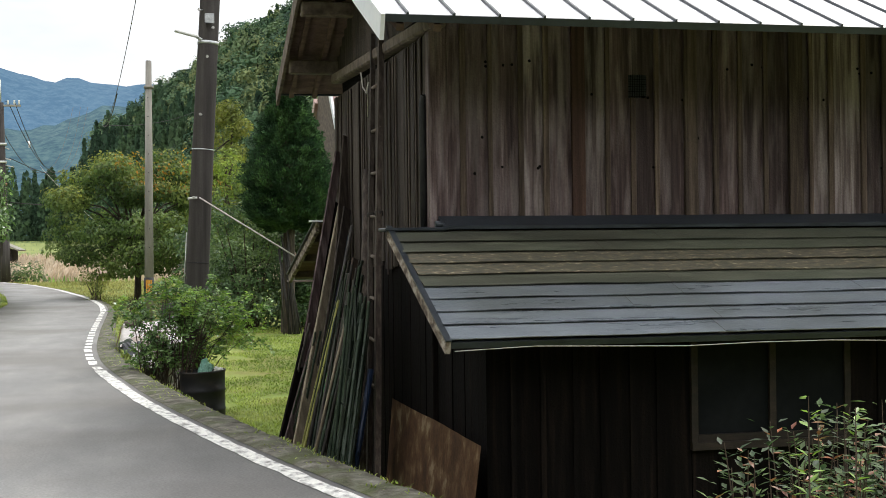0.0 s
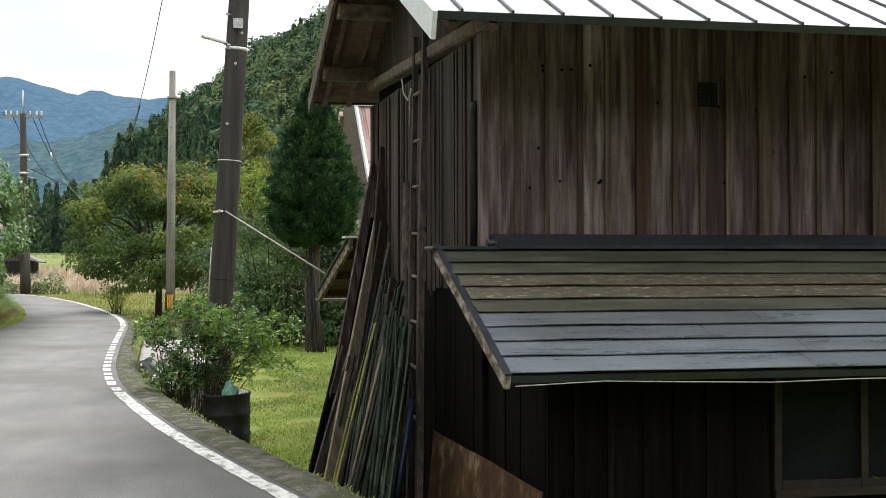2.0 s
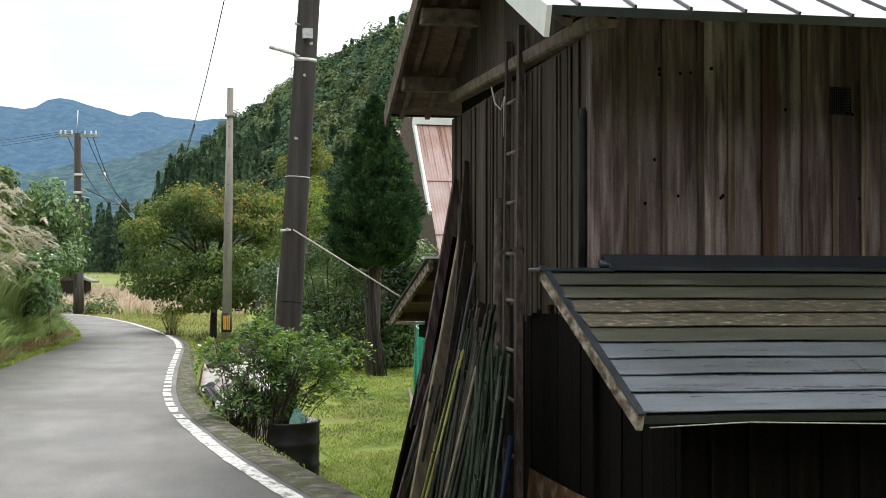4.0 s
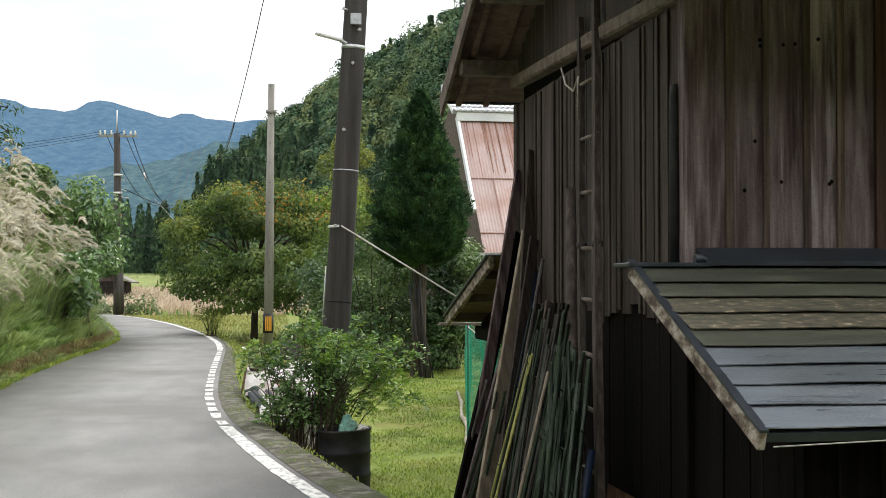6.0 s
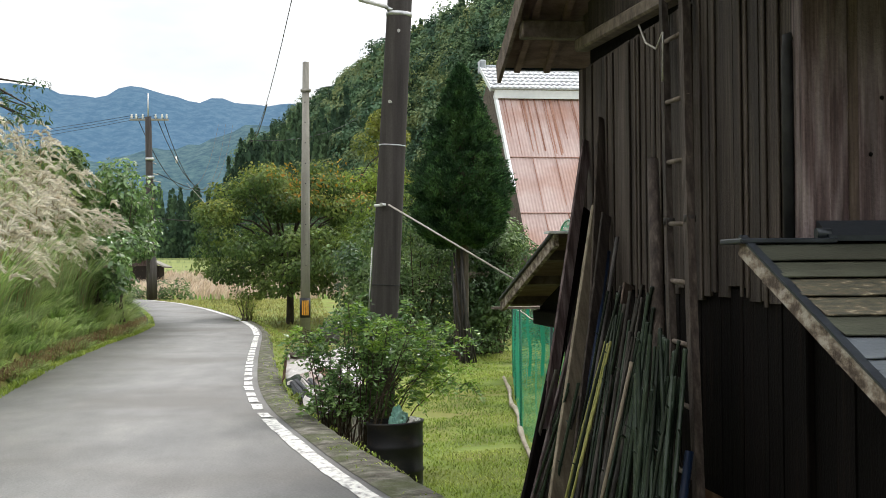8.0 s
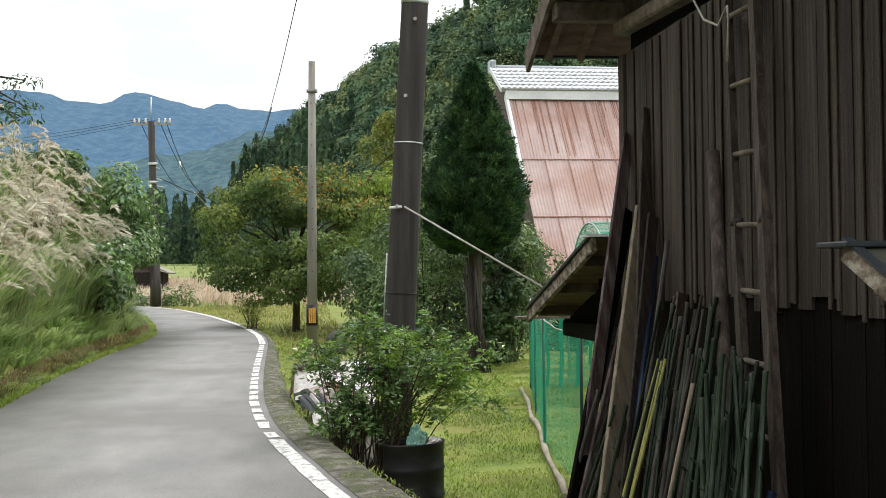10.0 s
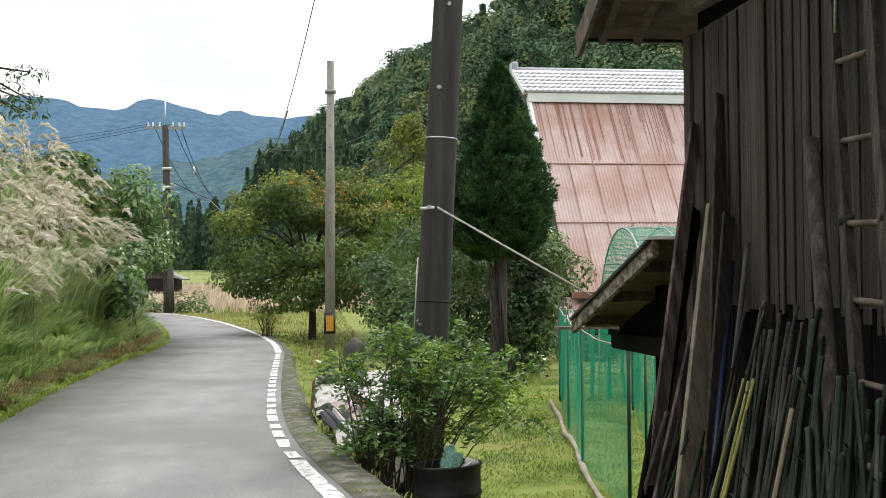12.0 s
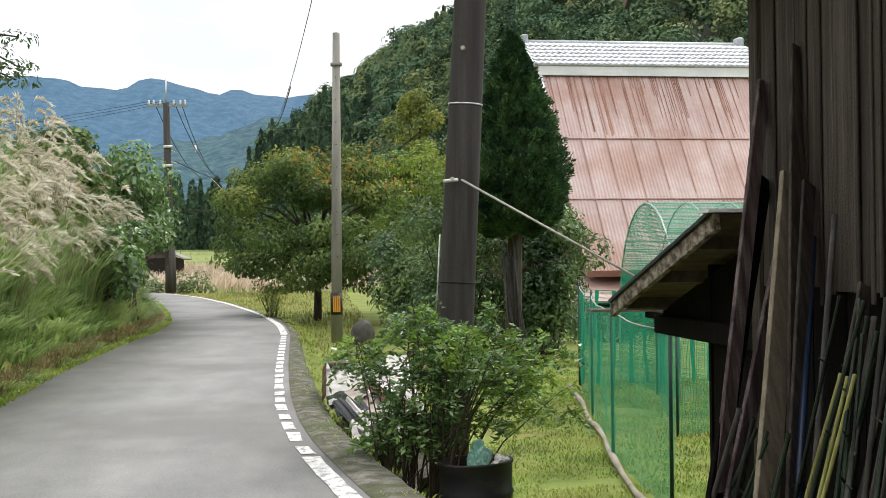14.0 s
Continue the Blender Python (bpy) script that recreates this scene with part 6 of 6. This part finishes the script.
P = np.array([(edge_at(LEFT, y) - 0.12 - 0.22 * rng.random(), y, rng.uniform(0.0, 0.22)) for y in by])
tagged(blades("dry_grass", P, np.stack([rng.uniform(0.2, 0.8, n), rng.uniform(-0.5, 0.5, n), np.full(n, -0.4)], 1), rng.uniform(0.1, 0.28, n), rng.uniform(0.01, 0.02, n), M_drygrass, None, 0.9), "brown dead grass at the bank's foot", "grass", kind="stuff")
n = 4500
by = rng.uniform(14, 60, n)
P = np.array([(edge_at(LEFT, y) - rng.uniform(-0.10, 0.06), y, 0.0) for y in by])
tagged(blades("edge_weeds", P, np.stack([rng.uniform(-0.5, 0.5, n), rng.uniform(-0.5, 0.5, n), np.zeros(n)], 1), rng.uniform(0.03, 0.10, n), rng.uniform(0.012, 0.025, n), M_grass, None, 0.6), "bright green weeds along the asphalt edge", "weeds", kind="stuff")


def pampas(x, y, size, nb, np_, seed):
    """A clump of plume grass: arching leaves and feathery plumes blown towards the lane."""
    g = thing("pampas_clump", "tall plume grass with silvery beige feathery heads", "grass", group="plume grass on the bank")
    z = ground_z(x, y) - 0.05
    a = rng.uniform(0, 2 * np.pi, nb)
    P = np.stack([x + 0.22 * np.cos(a) * rng.random(nb), y + 0.22 * np.sin(a) * rng.random(nb), np.full(nb, z)], 1)
    ln = np.stack([0.45 * np.cos(a) + 0.18, 0.45 * np.sin(a), np.zeros(nb)], 1) * rng.uniform(0.4, 1.5, (nb, 1))
    blades("leaf_mass", P, ln, size * rng.uniform(0.6, 1.3, nb), rng.uniform(0.016, 0.03, nb), M_blade if seed % 2 else M_blade2, g, 0.7)
    PP, LL, st = [], [], []
    for k in range(np_):
        b = Vector((x + rng.uniform(-0.2, 0.2), y + rng.uniform(-0.2, 0.2), z))
        off = Vector((rng.uniform(-0.15, 0.55), rng.uniform(-0.4, 0.3), 0)) * size * 0.5
        tip = b + off + Vector((0, 0, size * rng.uniform(0.5, 1.25)))
        st.append(([b, b.lerp(tip, 0.6) - off * 0.12, tip], [0.006, 0.005, 0.003], 4))
        wind = Vector((rng.uniform(-0.05, 0.55), rng.uniform(-0.4, 0.2), rng.uniform(0.5, 1.0))).normalized()
        side = wind.cross(Vector((0, 0, 1))).normalized()
        over = Vector((rng.uniform(0.06, 0.2), rng.uniform(-0.08, 0.05), -rng.uniform(0.22, 0.45)))
        for j in range(64):
            t = rng.random()
            PP.append(tip + wind * 0.34 * t + over * t * t)
            LL.append(wind * 0.75 + over * 3.2 * t + side * rng.uniform(-0.32, 0.32) + Vector((0, 0, rng.uniform(-0.3, 0.1))))
    tubes("stalk", st, M_drygrass, g)
    PP, LL = np.array(PP), np.array(LL)
    m = len(PP)
    Ls = rng.uniform(0.08, 0.17, m)
    leaves("plume", PP, LL, rand_dirs(m), Ls, Ls * 0.17, M_plume, g, 0.1)
    return g


random.seed(52)
for i in range(64):
    y = random.uniform(21, 36.5)
    d = random.uniform(0.7, 3.3)
    x = edge_at(LEFT, y) - d
    pampas(x, y, random.uniform(1.02, 1.4) * (1.12 + 0.3 * d), 95, random.randint(10, 15), i)

# leafy bushes beyond the plume grass
random.seed(61)
for (x, y, zt, r, mt, lab) in ((-4.6, 37.6, 3.4, 0.8, M_nandina, "glossy leafy bush spilling over the bank"), (-4.9, 39.5, 2.5, 0.8, M_nandina, "light green leafy bush on the bank"),
                               (-5.6, 35.2, 3.2, 0.8, M_maple, "green bush with some yellow leaves on the bank"), (-5.0, 41.5, 2.6, 0.8, M_nandina, "dark leafy bush on the bank"),
                               (-6.3, 38.0, 3.7, 0.9, M_maple, "green bush with some yellow leaves on the bank"), (-7.2, 33.5, 3.6, 0.9, M_darkleaf, "dark leafy bush on the bank"),
                               (-4.7, 34.4, 1.6, 0.6, M_nandina, "glossy leafy bush spilling over the bank"), (-7.6, 28.0, 3.2, 0.9, M_darkleaf, "dark leafy bush on the bank")):
    zg = ground_z(x, y)
    shrub("bank_bush", rblobs(14, x - 0.75, x + 0.75, y - 0.8, y + 0.8, zg + (0.25 if y < 37 else 1.3), max(zt + 0.6, zg + 1.7), r * 0.72), 330, 0.15, 0.5, mt, lab, droop=0.3)

# tree standing up the bank, one bough of it reaching over the lane
bt = thing("bank_tree", "tree on the bank with a bough hanging into view", "tree")
tb = [((-3.38 + random.uniform(-0.35, 0.25), 20.6 + random.uniform(-0.3, 0.5), 3.25 + random.uniform(0, 0.75)), (0.24, 0.24, 0.06)) for _ in range(8)]
tb += [((-6.6 + random.uniform(-1.3, 1.3), 21.5 + random.uniform(-1.3, 1.3), random.uniform(4.2, 6.5)), (0.7, 0.7, 0.4)) for _ in range(14)]
tubes("trunk", limbs((-6.6, 21.5, 1.8), 3.2, [b[0] for b in tb], 0.13), M_bark, bt)
foliage("crown", tb, 70, 0.075, 0.35, M_darkleaf, bt, 0.3)

# lawn, kerb weeds
n = 90000
gx, gy = rng.uniform(-0.2, 6.0, n), 13.5 + 21 * rng.random(n) ** 1.25
k = np.array([(x > edge_at(RIGHT, y) + 0.55) and noise.noise((x * 0.9, y * 0.9, 4)) > -0.33 for x, y in zip(gx, gy)])
gx, gy = gx[k], gy[k]
P = np.array([(x, y, ground_z(x, y) - 0.01) for x, y in zip(gx, gy)])
m = len(P)
hh = np.array([0.035 + 0.035 * max(0, noise.noise((x * 1.3, y * 1.3, 9)) + 0.4) for x, y in zip(gx, gy)]) * rng.uniform(0.6, 1.5, m)
tagged(blades("lawn_grass", P, np.stack([rng.uniform(-0.7, 0.7, m), rng.uniform(-0.7, 0.7, m), np.zeros(m)], 1), hh, rng.uniform(0.008, 0.018, m), M_grass, None, 0.6), "short bright green lawn grass", "grass", kind="stuff")
n = 5000
by = rng.uniform(7.5, 44, n)
off = np.where(rng.random(n) < 0.6, rng.uniform(0.42, 0.62, n), rng.uniform(0.2, 0.45, n))
k = np.array([noise.noise((y * 0.9, 3, 0)) > -0.05 for y in by])
by, off = by[k], off[k]
P = np.array([(edge_at(RIGHT, y) + o, y, 0.0 if o < 0.45 else -0.06) for y, o in zip(by, off)])
m = len(P)
tagged(blades("kerb_weeds", P, np.stack([rng.uniform(-0.9, 0.9, m), rng.uniform(-0.9, 0.9, m), np.zeros(m)], 1), rng.uniform(0.015, 0.06, m), rng.uniform(0.006, 0.016, m), M_grass, None, 0.8), "small weeds and moss tufts on the kerb", "weeds", kind="stuff")
n = 16000
gx, gy = rng.uniform(-8, 1.0, n), rng.uniform(34, 84, n)
k = np.array([x > edge_at(RIGHT, y) + 0.3 for x, y in zip(gx, gy)])
P = np.array([(x, y, ground_z(x, y) - 0.01) for x, y in zip(gx[k], gy[k])])
m = len(P)
tagged(blades("roadside_grass", P, np.stack([rng.uniform(-0.6, 0.6, m), rng.uniform(-0.6, 0.6, m), np.zeros(m)], 1), rng.uniform(0.06, 0.2, m), rng.uniform(0.02, 0.04, m), M_roadgrass, None, 0.6), "yellowish green grass beside the bend", "grass", kind="stuff")

# pampas field and far fields
n = 22000
gx, gy = rng.uniform(-34, 8, n), rng.uniform(84, 132, n)
k = np.array([y > 84 + 0.35 * max(0, -8 - x) + 6 * max(0, noise.noise((x * 0.2, 1, 0))) for x, y in zip(gx, gy)])
gx, gy = gx[k], gy[k]
P = np.array([(x, y, ground_z(x, y) - 0.05) for x, y in zip(gx, gy)])
m = len(P)
tagged(blades("pampas_field", P, np.stack([rng.uniform(-0.1, 0.5, m), rng.uniform(-0.3, 0.3, m), np.zeros(m)], 1), rng.uniform(0.9, 1.55, m), rng.uniform(0.07, 0.16, m), M_pinkplume, None, 0.5), "field of beige pink plume grass", "grass", kind="stuff")
n = 5000
gx, gy = rng.uniform(-34, 8, n), rng.uniform(82, 130, n)
P = np.array([(x, y, ground_z(x, y) - 0.05) for x, y in zip(gx, gy)])
tagged(blades("field_undergrowth", P, np.stack([rng.uniform(-0.5, 0.5, n), rng.uniform(-0.3, 0.3, n), np.zeros(n)], 1), rng.uniform(0.4, 0.8, n), rng.uniform(0.1, 0.2, n), M_blade, None, 0.5), "green growth between the plume grass", "grass", kind="stuff")
V, F = [], []
for i in range(25):
    for j in range(13):
        x, y = -60 + 85 * i / 24, 140 + 92 * j / 12
        V.append((x, y, ground_z(x, y) + 0.05 + 0.25 * (j % 3 == 0)))
for i in range(24):
    for j in range(12):
        o = i * 13 + j
        F.append((o, o + 13, o + 14, o + 1))
tagged(raw("field", V, F, M_meadow, smooth=True), "flat green rice fields in strips", "field", kind="structure")
n = 2500
gx, gy = rng.uniform(-50, 10, n), np.repeat(rng.uniform(145, 228, 10), 250)
P = np.array([(x, y, ground_z(x, y)) for x, y in zip(gx, gy)])
tagged(blades("field_margin", P, np.stack([rng.uniform(-0.3, 0.3, n), np.zeros(n), np.zeros(n)], 1), rng.uniform(0.3, 0.8, n), rng.uniform(0.2, 0.5, n), M_hill, None, 0.4), "dark grassy margins between the fields", "grass", kind="stuff")


# ---- forest ----
def crown_cloud(points, per, size, rx, rz, material, name, label, cone=False):
    """Many tree crowns as clouds of leaf clumps, in one mesh."""
    P, A = [], []
    for (x, y, z, s) in points:
        if cone:
            h = rng.random(per) ** 1.2
            r = rx * s * (1 - h) * (0.65 + 0.35 * rng.random(per)) * (1 + 0.25 * np.sin(h * 30 + x))
            t = rng.uniform(0, 2 * np.pi, per)
            p = np.stack([x + r * np.cos(t), y + r * np.sin(t), z + rz * s * h], 1)
            d = np.stack([np.cos(t), np.sin(t), np.full(per, -0.35)], 1)
        else:
            k = 6                               # each crown is a heap of rounded boughs
            ld = rand_dirs(k, -0.15)
            lr = rng.uniform(0.36, 0.62, k)
            which = rng.integers(0, k, per)
            d = rand_dirs(per, -0.3)
            shape = np.array([rx, rx, rz]) * s
            p = (ld[which] * 0.62 + d * lr[which][:, None] * (0.8 + 0.2 * rng.random((per, 1)))) * shape + np.array([x, y, z])
            d = d * 0.8 + ld[which] * 0.4
        P.append(p)
        A.append(d)
    P, A = np.concatenate(P), np.concatenate(A)
    n = len(P)
    L = size * rng.uniform(0.6, 1.4, n)
    face = A + 0.28 * rand_dirs(n) + np.array([0, 0, 0.15])
    axis = np.cross(face, rand_dirs(n))
    axis /= np.maximum(np.linalg.norm(axis, axis=1, keepdims=True), 1e-6)
    return tagged(leaves(name, P - axis * L[:, None] * 0.5, axis, np.cross(face, axis), L, L * 0.8, material, None, 0.15), label, "forest", kind="stuff")


random.seed(90)
cedar_pts, crowns = [], {}
for i in range(2700):
    u, v = random.uniform(0.0, 0.93), random.uniform(0.0, 1.12)
    p = hill_point(u, v)
    if p.x > 75:
        continue
    if random.random() < (0.12 if v > 0.75 else 0.04):
        cedar_pts.append((p.x, p.y, p.z - 0.5, random.uniform(0.3, 0.55)))
    else:
        hue = random.choice((0, 0, 0, 1, 1, 1, 2, 2))
        crowns.setdefault((p.y < 150, hue), []).append((p.x, p.y, p.z + random.uniform(-0.4, 3.2), random.uniform(0.42, 1.0)))
for (close, hue), pts in sorted(crowns.items()):
    crown_cloud(pts, 330 if close else 230, 0.25 if close else 0.38, 2.2 if close else 2.6, 2.5, (M_hill, M_hilldark, M_hilllight)[hue], "hill_forest",
                ("mixed green broadleaf forest", "dark evergreen trees", "yellowish green trees")[hue] + (" on the near slope" if close else " on the far slope"))
for i in range(90):
    cedar_pts.append((random.uniform(-30, -7), random.uniform(232, 262), 3.0, random.uniform(0.85, 1.3)))
for i in range(170):
    u = random.uniform(0.0, 0.3)
    p = hill_point(u, random.uniform(0, 0.55))
    cedar_pts.append((p.x, p.y, p.z, random.uniform(0.6, 1.0)))
# crowns on the unseen slopes, added to dim the barn walls
wood_pts = []
for i in range(420):
    if i % 2:
        x, y = random.uniform(-52, -14), random.uniform(-25, 36)
    else:
        x, y = random.uniform(-60, 60), random.uniform(-75, -24)
    wood_pts.append((x, y, side_z(x, y) + random.uniform(1.0, 4.0), random.uniform(1.1, 1.9)))
crown_cloud(wood_pts, 110, 1.6, 2.4, 2.6, M_sidewood, "side_forest", "unseen woods added to dim the light on the barn")
crown_cloud(cedar_pts, 190, 0.75, 2.2, 10.5, M_cedar, "cedar_stand", "dark pointed cedars at the foot of the hill", True)

for ob in bpy.data.objects:
    if ob.parent and ob.type == "MESH" and ob.name.split(".")[0] in ("stem", "stalk", "plume", "leaf_mass", "young_leaf_mass", "red_leaf_mass", "sprig_leaf_mass", "crown"):
        tagged(ob, kind="stuff")
